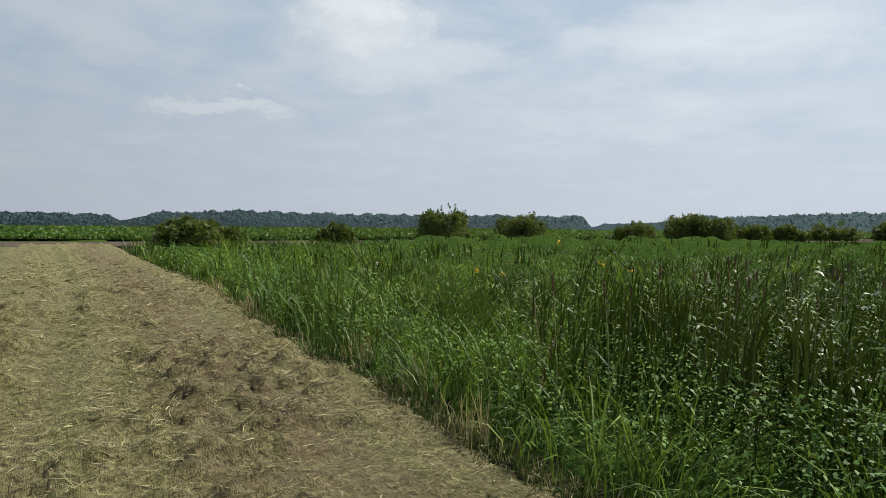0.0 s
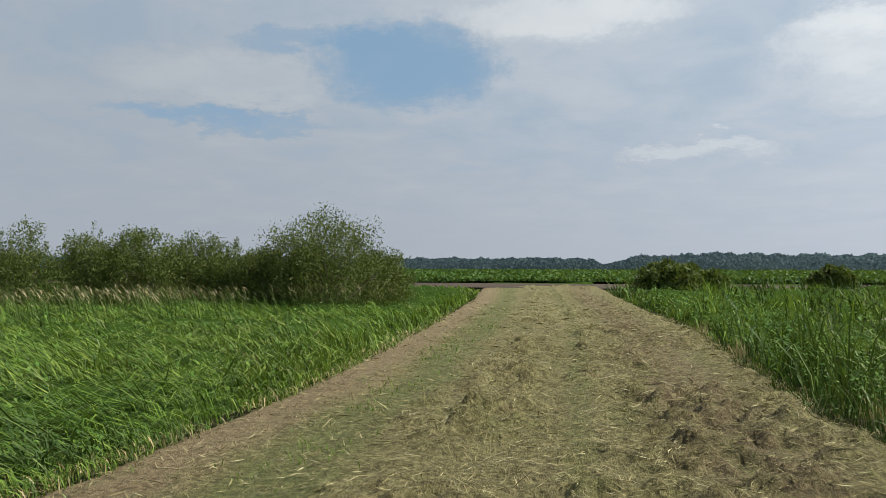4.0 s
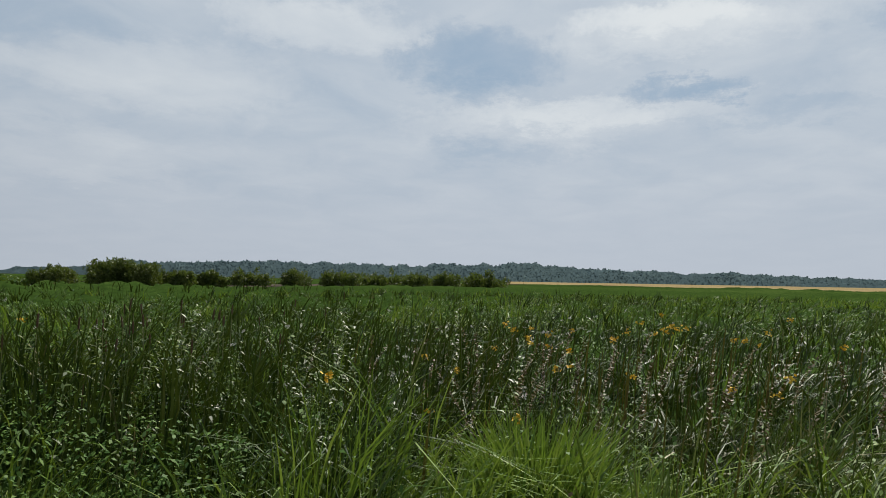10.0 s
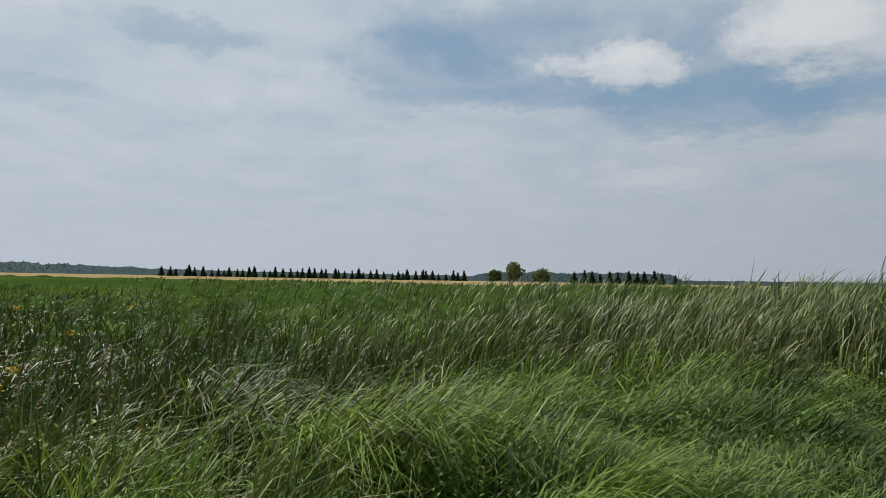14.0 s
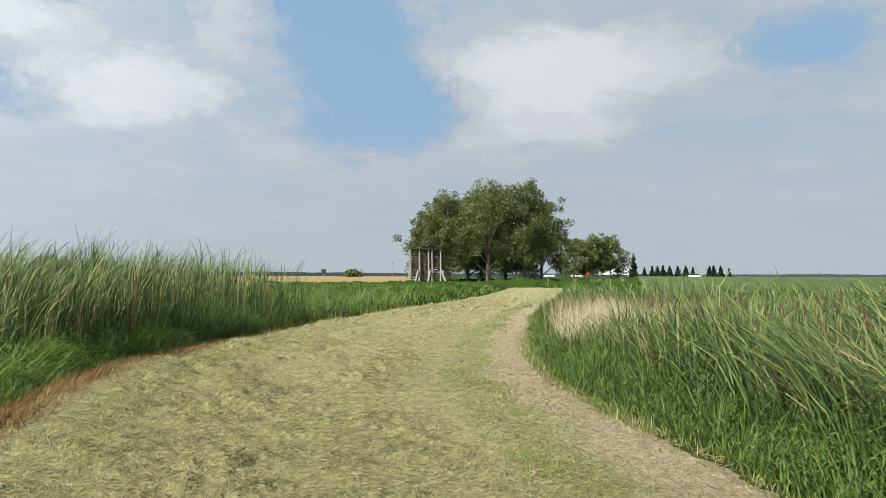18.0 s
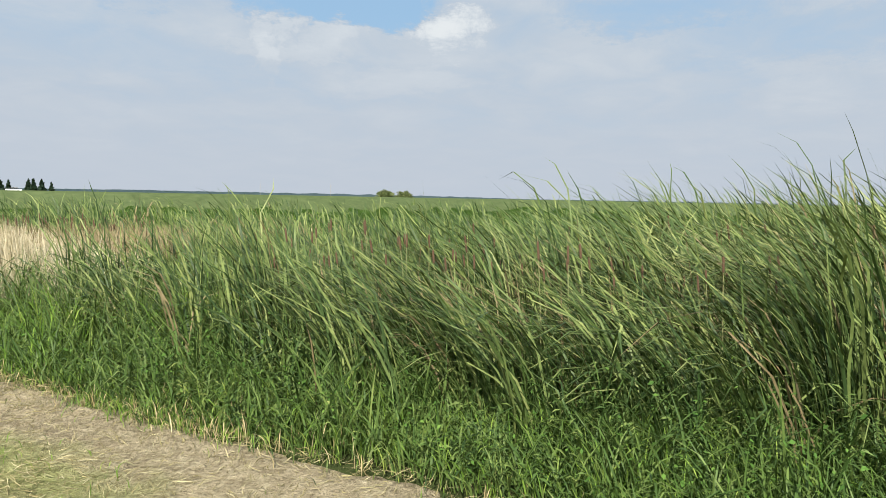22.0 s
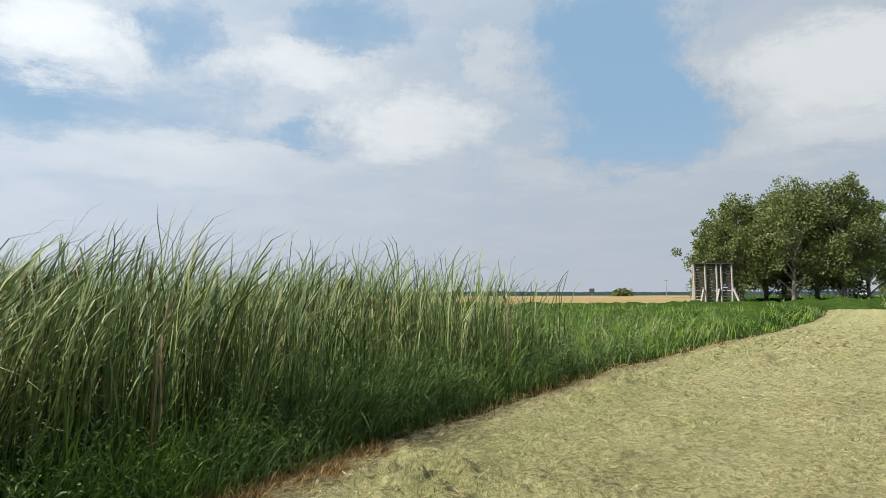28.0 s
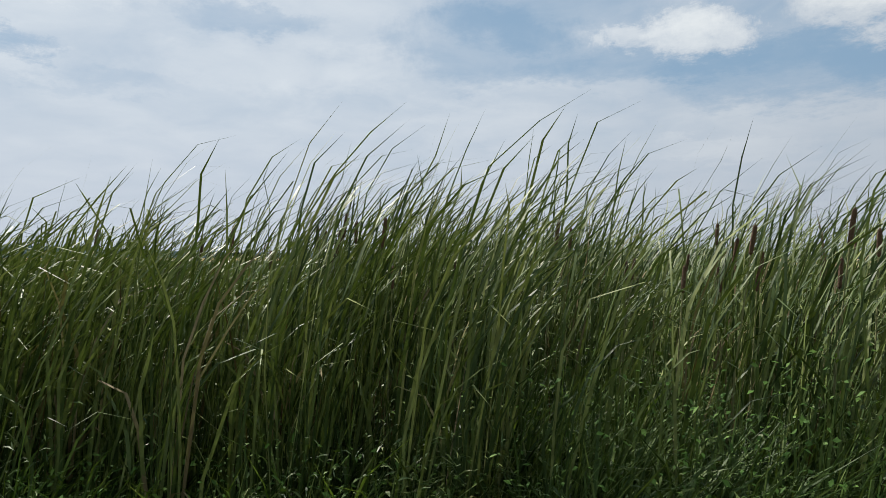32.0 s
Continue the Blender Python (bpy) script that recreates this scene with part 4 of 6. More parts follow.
def build_verges():
    """Dry stubble, rusty grass and the pale tussock beside the way."""
    x, y = scatter(230000, 1.2, 26, 1.1)
    gap, east = edge_gap(x, y)
    edge = np.abs(gap - 0.05)
    rust = east & (y < -4) & (gap < 0.1) & (RNG.random(len(x)) < np.exp(-((gap + 0.12) / 0.3) ** 2) * np.clip(wave(x, y, 1.5, 31) * 2.2 - 0.3, 0, 1))
    stub = (RNG.random(len(x)) < 0.5 * np.exp(-(edge / 0.22) ** 2) * np.clip(wave(x, y, 0.9, 32) * 2 - 0.7, 0, 1)) & ~rust
    for some, name, mat, label, tall in ((rust, "rusty_verge_grass", RUST, "rust-brown dying grass along the track's edge", 0.2),
                                         (stub, "dry_stubble", DRY, "dry straw-coloured stubble at the track's edge", 0.2)):
        n = some.sum()
        ob = blade_mesh(name, x[some], y[some], np.zeros(n), tall * RNG.uniform(0.4, 1.2, n), RNG.uniform(0.004, 0.009, n) * wider(away(x[some], y[some]), 4),
                        np.clip(RNG.normal(0.9, 0.5, n), 0.1, 2), windy(n, 1.5), mat, 3, 1.2)
        tagged(ob, label, "grass", kind="stuff")
    side = EDGE_E[(EDGE_E[:, 1] < -3.5) & (EDGE_E[:, 1] > -17)]
    n = 17000
    at = side[RNG.integers(0, len(side), n)] + RNG.normal(0, 0.17, (n, 2)) - np.array([0.12, -0.07])
    at = at[(RNG.random(n) < np.clip(wave(at[:, 0], at[:, 1], 1.2, 31) * 2.4 - 0.35, 0.1, 1)) & (edge_gap(at[:, 0], at[:, 1])[0] < 0.12)]
    n = len(at)
    ob = blade_mesh("dying_grass", at[:, 0], at[:, 1], np.zeros(n), RNG.uniform(0.06, 0.24, n), RNG.uniform(0.004, 0.009, n) * wider(away(at[:, 0], at[:, 1]), 4), np.clip(RNG.normal(1.5, 0.5, n), 0.2, 2.6), windy(n, 1.2), RUST, 3, 1.2)
    tagged(ob, "reddish-brown dying grass hanging over the track's edge", "grass", kind="stuff")
    # short grass hanging over both edges of the way
    for line, mats in ((EDGE_W, ((DRY, 0.22), (LIME, 0.4), (TANGLE, 0.38))), (EDGE_E[EDGE_E[:, 1] > -3], ((DRY, 0.2), (GRASS, 0.5)))):
        side = line[(line[:, 1] < 26) & (line[:, 1] > -24)]
        for mat, part_of in mats:
            n = int(11000 * part_of * (1.6 if line is EDGE_W else 1.0))
            k = RNG.random(n) * (len(side) - 1)
            at = np.stack([np.interp(k, np.arange(len(side)), side[:, i]) for i in (0, 1)], 1) + RNG.normal(0, 0.11, (n, 2))
            at = at[RNG.random(n) < np.clip(wave(at[:, 0], at[:, 1], 0.8, 33) * 2.4 - 0.4, 0.05, 1)]
            n = len(at)
            ob = blade_mesh("edge_fringe", at[:, 0], at[:, 1], np.zeros(n), RNG.uniform(0.04, 0.15, n), RNG.uniform(0.004, 0.008, n) * wider(away(at[:, 0], at[:, 1]), 4),
                            np.clip(RNG.normal(1.3, 0.5, n), 0.2, 2.6), windy(n, 1.6), mat, 3, 1.2)
            tagged(ob, "short dry and green grass fringing the mown track", "grass", kind="stuff")
    # straw clumps at the edge, a bright tuft in the wet meadow, brown dock stalks
    at = np.repeat(np.array([(2.87, 5.8), (2.62, 4.4), (3.0, 7.6), (2.95, 13.0), (3.1, 17.0)]), 55, 0) + RNG.normal(0, 0.10, (275, 2))
    ob = blade_mesh("straw_clump", at[:, 0], at[:, 1], np.zeros(275), RNG.uniform(0.2, 0.5, 275), np.full(275, 0.007), np.clip(RNG.normal(0.6, 0.4, 275), 0, 2), windy(275, 1.5), DRY, 3, 1.4)
    tagged(ob, "clumps of dry straw stalks at the ditch edge", "grass", kind="stuff")
    n = 800
    a, r = RNG.random(n) * 6.283, 0.3 * np.sqrt(RNG.random(n))
    ob = blade_mesh("bright_tuft", 4.4 + r * np.sin(a), 0.35 + r * np.cos(a), np.zeros(n), RNG.uniform(0.4, 0.85, n), RNG.uniform(0.009, 0.017, n), np.clip(0.3 + 2.2 * r + RNG.normal(0, 0.2, n), 0, 2), a + RNG.normal(0, 0.5, n), LIME, 4, 1.5)
    tagged(ob, "thick bright green tuft of broad grass", "grass", kind="stuff")
    n = 260
    x1, y1 = RNG.normal(8.0, 2.6, n), RNG.normal(0.2, 2.2, n)
    keep = (edge_gap(x1, y1)[0] > 1.0) & (x1 > 3)
    x1, y1, n = x1[keep], y1[keep], int(keep.sum())
    ob = blade_mesh("dock_stalks", x1, y1, np.zeros(n), RNG.uniform(0.6, 1.05, n), RNG.uniform(0.014, 0.026, n), np.full(n, 0.15), windy(n), DOCK, 4, 1.5)
    tagged(ob, "brown seeding dock stalks in the meadow", "stalks", kind="stuff")
    # withered cattail leaves behind the tussock
    n = 7000
    u, v = RNG.uniform(-1.5, 2.8, n), RNG.normal(0, 0.35, n)
    x, y = BAND[0] + u * BAND[2] - v * BAND[3], BAND[1] + u * BAND[3] + v * BAND[2]
    x[:260], y[:260] = RNG.normal(SPIKES[0] - 0.4, 0.5, 260), RNG.normal(SPIKES[1], 1.0, 260)
    ob = blade_mesh("withered_reeds", x, y, np.zeros(n), RNG.uniform(0.75, 1.2, n), RNG.uniform(0.009, 0.018, n), np.clip(RNG.normal(0.8, 0.5, n), 0.1, 2), windy(n, 0.6), OLDREED, 4, 2.4)
    tagged(ob, "withered brown cattail leaves behind the pale tussock", "reeds", kind="stuff")
    n = 6000
    a, r = RNG.random(n) * 6.283, np.abs(RNG.normal(0, 0.55, n))
    u, v = r * np.cos(a) * 1.9, r * np.sin(a) * 1.1
    x, y = TUSSOCK[0] + u * BAND[2] - v * BAND[3], TUSSOCK[1] + u * BAND[3] + v * BAND[2]
    keep = edge_gap(x, y)[0] > 0.5
    x, y, n = x[keep], y[keep], int(keep.sum())
    ob = blade_mesh("pale_tussock", x, y, np.zeros(n), RNG.uniform(0.5, 1.15, n) * np.clip(1.2 - 0.35 * r[keep], 0.5, 1.2), RNG.uniform(0.004, 0.008, n), np.clip(RNG.normal(1.0, 0.4, n), 0.2, 2), windy(n, 0.4), BLEACHED, 4, 1.6)
    tagged(ob, "tussock of pale bleached grass in the reed bed", "grass", kind="stuff")


def leaf_stalks(name, x, y, h, mat, label, leaves=20, size=0.034, narrow=0.24, low=0.12, category="herbs", rank=0.15):
    """Leafy herbs: each a thin leaning stalk with leaves set round it."""
    n = len(x)
    who = np.repeat(np.arange(n), leaves)
    s = np.tile((np.arange(leaves) + 0.6) / leaves, n)
    a = RNG.random(n)[who] * 6.28 + np.tile(np.arange(leaves) * 2.4, n)
    d = away(x, y)
    L = size * wider(d, 4.0, 0.6)[who] * (1.15 - 0.5 * s) * RNG.uniform(0.6, 1.3, len(who))
    lean, way = RNG.uniform(0.1, 0.4, n), windy(n, 0.9)
    bx, by = (lean * h * np.sin(way))[who] * s ** 2, (lean * h * np.cos(way))[who] * s ** 2
    p = np.stack([x[who] + bx, y[who] + by, h[who] * (low + (1 - low) * s)], 1)
    o = np.stack([np.cos(a), np.sin(a), RNG.normal(rank, 0.4, len(who))], 1) * L[:, None]
    side = np.stack([-np.sin(a), np.cos(a), RNG.normal(0, 0.3, len(who))], 1) * L[:, None] * narrow
    dip = np.array([0, 0, 0.3]) * L[:, None]
    verts = np.stack([p, p + o * 0.45 + side, p + o - dip, p + o * 0.45 - side], 1).reshape(-1, 3)
    ob = put_mesh(name, verts, np.arange(4 * len(who)).reshape(-1, 4), mat)
    tagged(ob, label, category, kind="stuff")


def build_herbs():
    x, y = scatter(42000, 1.5, 40, 1.4)
    gap, east = edge_gap(x, y)
    share, _ = reediness(x, y)
    want = np.where(east & (y > 2), 0.25 + 0.75 * np.exp(-((gap - 1.0) / 1.2) ** 2), 0.10 + 0.06 * (~east & (y < -2)) * np.exp(-(gap / 1.1) ** 2))
    want = np.maximum(want, 0.45 * blob(x, y, 7.5, 2.2, 8.0, 4.5))
    want = np.maximum(want, 0.35 * (east & (y < -12) & (gap < 1.2)))
    keep = (gap > 0.15) & (RNG.random(len(x)) < want)
    x, y = x[keep], y[keep]
    h = sward(x, y) * RNG.uniform(0.75, 1.2, len(x))
    leaf_stalks("leafy_herbs", x, y, h, HERB, "leafy green weeds along the verge")
    # the tangle of narrow-leaved plants at the feet of the reeds
    x, y = scatter(120000, 2.0, 18.0, 0.8)
    gap, east = edge_gap(x, y)
    clumpy = np.clip(wave(x, y, 0.8, 95) * 1.6 - 0.2, 0.1, 1)
    want = np.where(~east & (y < -0.5) & (y > -24), np.clip(1.25 - 0.4 * gap, 0, 1), 0)
    want = np.where(east & (y < -12.0), np.clip(1.5 - 0.5 * gap, 0, 1), want)
    keep = (gap > 0.06) & (RNG.random(len(x)) < 0.62 * want * clumpy)
    x, y, gap = x[keep], y[keep], gap[keep]
    h = RNG.uniform(0.55, 1.0, len(x)) * (0.25 + 0.42 * np.clip(gap / 0.9, 0, 1)) * (0.8 + 0.75 * wave(x, y, 0.9, 96))
    h = np.where(edge_gap(x, y)[1], 1.45 * h, h)
    leaf_stalks("narrow_leaf_tangle", x, y, h, TANGLE, "dense tangle of narrow-leaved green plants under the reeds", 18, 0.088, 0.085, 0.05, "herbs", 0.35)
    # gone-over docks and a few tall leafy stems in the wet meadow
    n = 46
    x, y = RNG.normal(6.4, 1.3, n), RNG.normal(0.2, 1.6, n)
    leaf_stalks("seeding_docks", x, y, RNG.uniform(0.75, 1.12, n), DOCK, "brown seeding docks in the wet meadow", 90, 0.026, 0.5, 0.3, "stalks", 0.8)
    n = 60
    x, y = RNG.normal(5.2, 1.2, n), RNG.normal(3.4, 1.5, n)
    keep = edge_gap(x, y)[0] > 0.9
    x, y = x[keep], y[keep]
    leaf_stalks("tall_weeds", x, y, RNG.uniform(0.95, 1.4, len(x)), TANGLE, "tall dark leafy weeds standing over the meadow", 60, 0.06, 0.16, 0.15, "herbs", 0.5)
    # seeding grass before the willows
    n = 1900
    brg, r = np.radians(RNG.uniform(318, 349, n)), RNG.uniform(19, 25, n)
    x, y = r * np.sin(brg), r * np.cos(brg)
    keep = (edge_gap(x, y)[0] > 1.5) & (RNG.random(n) < np.clip(wave(x, y, 1.5, 97) * 2 - 0.4, 0, 1))
    x, y = x[keep], y[keep]
    n = len(x)
    h = RNG.uniform(0.85, 1.25, n)
    stalk = blade_mesh("seeding_grass", x, y, np.zeros(n), h, RNG.uniform(0.010, 0.016, n), np.full(n, 0.7), windy(n, 0.3), GRASS, 3, 2.0)
    tagged(stalk, "tall grass stems before the willows", "grass", kind="stuff")
    head = blade_mesh("seed_heads", x + 0.15 * np.sin(WIND), y + 0.15 * np.cos(WIND), h * 0.78, np.full(n, 0.18), RNG.uniform(0.014, 0.028, n), np.full(n, 0.8), windy(n, 0.3), SEEDHEAD, 3, 1.2, 0.5)
    tagged(head, "pale buff seed heads of tall grass", "grass", kind="stuff")


def build_hay():
    """Loose cut straw lying on the mown way, mostly across it, thicker on the lumps of the swaths."""
    x, y = (np.concatenate(v) for v in zip(scatter(480000, 1.0, 9.0, 0.8), scatter(330000, 7.0, 34.0, 1.2)))
    keep = edge_gap(x, y)[0] < 0
    x, y = x[keep], y[keep]
    heap = hay_relief(x, y)
    keep = RNG.random(len(x)) < np.clip(heap * 11, 0.3, 1)
    x, y, heap = x[keep], y[keep], heap[keep]
    n = len(x)
    d = away(x, y)
    a = np.pi / 2 + 3.2 * (wave(x, y, 0.22, 71) - 0.5) + 2.0 * (wave(x, y, 0.8, 72) - 0.5) + RNG.normal(0, 0.5, n)
    tuft = np.clip((wave(x, y, 0.22, 73) - 0.62) * 6, 0, 1) * np.clip(wave(x, y * 0.5, 1.2, 74) * 2.2 - 0.6, 0, 1)
    L = RNG.uniform(0.035, 0.15, n) * wider(d, 4.0, 0.5)
    w = RNG.uniform(0.0011, 0.0027, n) * wider(d, 3.0, 0.85)
    z = heap + RNG.uniform(0.001, 0.018, n) + tuft * RNG.uniform(0, 0.05, n)
    rise = RNG.normal(0, 0.24, n) * L * (1 + 1.4 * tuft)
    o = np.stack([np.sin(a) * L, np.cos(a) * L, rise], 1)
    side = np.stack([np.cos(a) * w, -np.sin(a) * w, RNG.normal(0, 0.5, n) * w], 1)
    p = np.stack([x, y, z], 1)
    bend = np.stack([np.cos(a), -np.sin(a), 0.4 + 0 * a], 1) * (RNG.normal(0, 0.12, n) * L)[:, None]
    verts = np.stack([p - o / 2, p + bend - side, p + o / 2, p + bend + side], 1)
    old = RNG.random(n) < np.clip((y + 7) / 9, 0, 1)
    for some, name, mat, label in ((old, "weathered_hay", OLDHAY, "greyish brown weathered hay strewn in swaths on the track"),
                                   (~old, "loose_hay", HAY, "loose pale drying straw strewn on the track")):
        ob = put_mesh(name, verts[some].reshape(-1, 3), np.arange(4 * some.sum()).reshape(-1, 4), mat)
        tagged(ob, label, "hay", kind="stuff")


def build_lodged():
    """The wind-laid grass mat of the north-west meadow, and the fine grass at the feet of the west reeds."""
    x, y = (np.concatenate(v) for v in zip(scatter(210000, 2.0, 14.0, 0.7), scatter(120000, 12.0, 34.0, 1.0)))
    gap, east = edge_gap(x, y)
    mat = ~east & (y > -2) & (y < 42) & (gap > -0.12) & (gap < 14)
    foot = ~east & (y <= -2) & (y > -24) & (gap > 0.0) & ((gap < 1.5) | ((gap < 4.5) & (blob(x, y, -9.6, -12.4, 4.6, 2.8, 85) > 0.1)))
    for some, name, label, tall, lay in ((mat, "lodged_grass", "lush green grass laid flat by the wind", 0.85, 2.3), (foot, "verge_grass", "fine green grass at the feet of the reeds", 0.5, 1.2)):
        px, py, g = x[some], y[some], gap[some]
        d, n = away(px, py), len(px)
        wisp = wave(px, py, 0.45, 81)
        h = tall * (0.55 + 0.7 * wave(px, py, 1.1, 82)) * RNG.uniform(0.6, 1.15, n) * np.clip(0.45 + g, 0, 1)
        wild = 0.3 if name == "lodged_grass" else 1.2
        t = WIND + 1.6 * (wisp - 0.5) + 1.4 * (wave(px, py, 2.4, 83) - 0.5) + RNG.normal(0, wild, n)
        b = np.clip(lay + 0.8 * (wisp - 0.5) + RNG.normal(0, 0.3, n), 0.4, 2.9)
        w = RNG.uniform(0.005, 0.011, n) * wider(d, 4.5, 0.8)
        bright = RNG.random(n) < (0.8 if name == "lodged_grass" else 0.35)
        for q, m in ((bright, LIME), (~bright, GRASS)):
            ob = blade_mesh(name, px[q], py[q], np.zeros(q.sum()), h[q], w[q], b[q], t[q], m, 3, 1.1)
            tagged(ob, label, "grass", kind="stuff")


def build_banks():
    """Lush soft grass in mounds beside the way, on the bank of the wet meadow and in the north-west meadow."""
    x, y = (np.concatenate(v) for v in zip(scatter(200000, 3.0, 15.0, 0.5), scatter(190000, 13.0, 46.0, 0.9)))
    gap, east = edge_gap(x, y)
    d = away(x, y)
    bank = east & (y > 4.5) & (y < 45) & (gap > 0.05) & (gap < 7) & (RNG.random(len(x)) < np.where(gap < 0.7, 0.45, 1))
    lawn = ~east & (y > 6) & (y < 40) & (gap > 0) & (gap < 16) & (d > 9)
    for some, name, label, tall in ((bank, "bank_grass", "lush bright green grass mounded along the ditch bank", 0.72), (lawn, "meadow_turf", "bright green grass of the windblown meadow", 0.7)):
        px, py, dd = x[some], y[some], d[some]
        n = len(px)
        mound = np.clip(wave(px, py, 1.2, 101) * 1.7 - 0.35, 0, 1) * 0.7 + 0.3 * wave(px, py, 0.45, 102)
        h = tall * (0.45 + 0.75 * mound) * RNG.uniform(0.65, 1.1, n) * np.clip(0.6 + gap[some], 0, 1)
        t = WIND + 2.2 * (wave(px, py, 0.8, 103) - 0.5) + RNG.normal(0, 0.6, n)
        b = np.clip(RNG.normal(1.5, 0.45, n), 0.2, 2.7)
        w = RNG.uniform(0.008, 0.016, n) * wider(dd, 5.0, 0.8)
        bright = RNG.random(n) < (0.05 if name == "bank_grass" else 0.25) + 0.7 * wave(px, py, 2.5, 104)
        for q, m in ((bright, LIME), (~bright, GRASS)):
            ob = blade_mesh(name, px[q], py[q], np.zeros(q.sum()), h[q], w[q], b[q], t[q], m, 2, 1.2)
            tagged(ob, label, "grass", kind="stuff")


build_undergrowth()
build_banks()
build_lodged()
build_grass()
build_reeds()
build_leaf_mats()
build_verges()
def build_strips():
    """Short green regrowth in strips along the way."""
    x, y = scatter(330000, 1.0, 30, 1.0)
    keep = edge_gap(x, y)[0] < 0
    x, y = x[keep], y[keep]
    e, w = gap_to(x, y, EDGE_E), gap_to(x, y, EDGE_W)
    u = w / (e + w) + 0.12 * (wave(x, y, 2.0, 41) - 0.5)
    north = np.clip((y + 1) / 3, 0, 1)
    want = north * np.exp(-((u - 0.235) / 0.055) ** 2) + (1 - north) * (np.exp(-((u - 0.185) / 0.055) ** 2) + 0.4 * np.exp(-((u - 0.82) / 0.06) ** 2))
    keep = RNG.random(len(x)) < want * np.clip(wave(x, y, 0.6, 42) * 2 - 0.5, 0, 1) * 0.8
    x, y = x[keep], y[keep]
    n = len(x)
    ob = blade_mesh("short_regrowth", x, y, hay_relief(x, y) - 0.01, RNG.uniform(0.04, 0.12, n), RNG.uniform(0.004, 0.008, n) * wider(away(x, y), 3.5), np.clip(RNG.normal(1.2, 0.5, n), 0.1, 2.4), windy(n, 1.5), LIME, 2, 1.2)
    tagged(ob, "short green regrowth in strips on the mown track", "grass", kind="stuff")


build_herbs()
build_strips()
build_hay()


# ---- small building blocks ----
def part(name, bm, mat, parent, label=""):
    me = bpy.data.meshes.new(name)
    bm.to_mesh(me)
    bm.free()
    me.materials.append(mat)
    ob = new(name, me)
    ob.parent = parent
    return tagged(ob, label)


def under(ob, parent, label=""):
    ob.parent = parent
    return tagged(ob, label)


def box(bm, cx, cy, cz, sx, sy, sz, turn=None):
    m = Matrix.Translation((cx, cy, cz)) @ (turn or Matrix()) @ Matrix.Diagonal((sx, sy, sz, 1))
    return bmesh.ops.create_cube(bm, size=1, matrix=m)["verts"]


def tube(bm, points, radii, sides=7):
    """A bent, tapering tube through the points."""
    rings = []
    pts = [Vector(p) for p in points]
    for i, p in enumerate(pts):
        d = (pts[min(i + 1, len(pts) - 1)] - pts[max(i - 1, 0)]).normalized()
        a = d.cross(Vector((0.31, 0.95, 0.05))).normalized()
        b = d.cross(a)
        rings.append([bm.verts.new(p + radii[i] * (math.cos(t) * a + math.sin(t) * b)) for t in np.arange(sides) * 2 * math.pi / sides])
    for lo, hi in zip(rings, rings[1:]):
        for i in range(sides):
            bm.faces.new((lo[i], lo[(i + 1) % sides], hi[(i + 1) % sides], hi[i]))
    bm.faces.new(rings[-1])
    bm.faces.new(rings[0][::-1])


def leaf_cloud(name, centres, radii, count, size, mat, rng, hang=0.0, long=1.6, outward=0.0):
    """Leaves (folded diamonds) thick in the outer shell of lumps; uneven outline with gaps."""
    centres, radii = np.array(centres, float), np.array(radii, float)
    weight = (radii[:, 0] * radii[:, 2]) ** 1.0
    pick = rng.choice(len(centres), count, p=weight / weight.sum())
    d = rng.normal(size=(count, 3))
    d /= np.linalg.norm(d, axis=1)[:, None]
    reach = rng.random(count) ** 0.4 * rng.uniform(0.85, 1.12, count)
    p = centres[pick] + d * radii[pick] * reach[:, None]
    a = rng.normal(size=(count, 3))
    a[:, 2] -= hang
    a += outward * d
    a /= np.linalg.norm(a, axis=1)[:, None]
    b = np.cross(a, rng.normal(size=(count, 3)))
    b /= np.linalg.norm(b, axis=1)[:, None]
    s = size * rng.uniform(0.6, 1.3, count)[:, None]
    verts = np.stack([p - a * s * long / 2, p + b * s / 2, p + a * s * long / 2, p - b * s / 2], 1).reshape(-1, 3)
    return put_mesh(name, verts, np.arange(4 * count).reshape(-1, 4), mat)


def place(thing, x, y, z=0.0, turn=0.0, scale=1.0):
    thing.matrix_basis = Matrix.Translation((x, y, z)) @ Matrix.Rotation(radians(turn), 4, "Z") @ Matrix.Scale(scale, 4)
    return thing


def polar(brg, dist, x=0.0, y=0.0):
    v = bearing(brg)
    return x + v.x * dist, y + v.y * dist


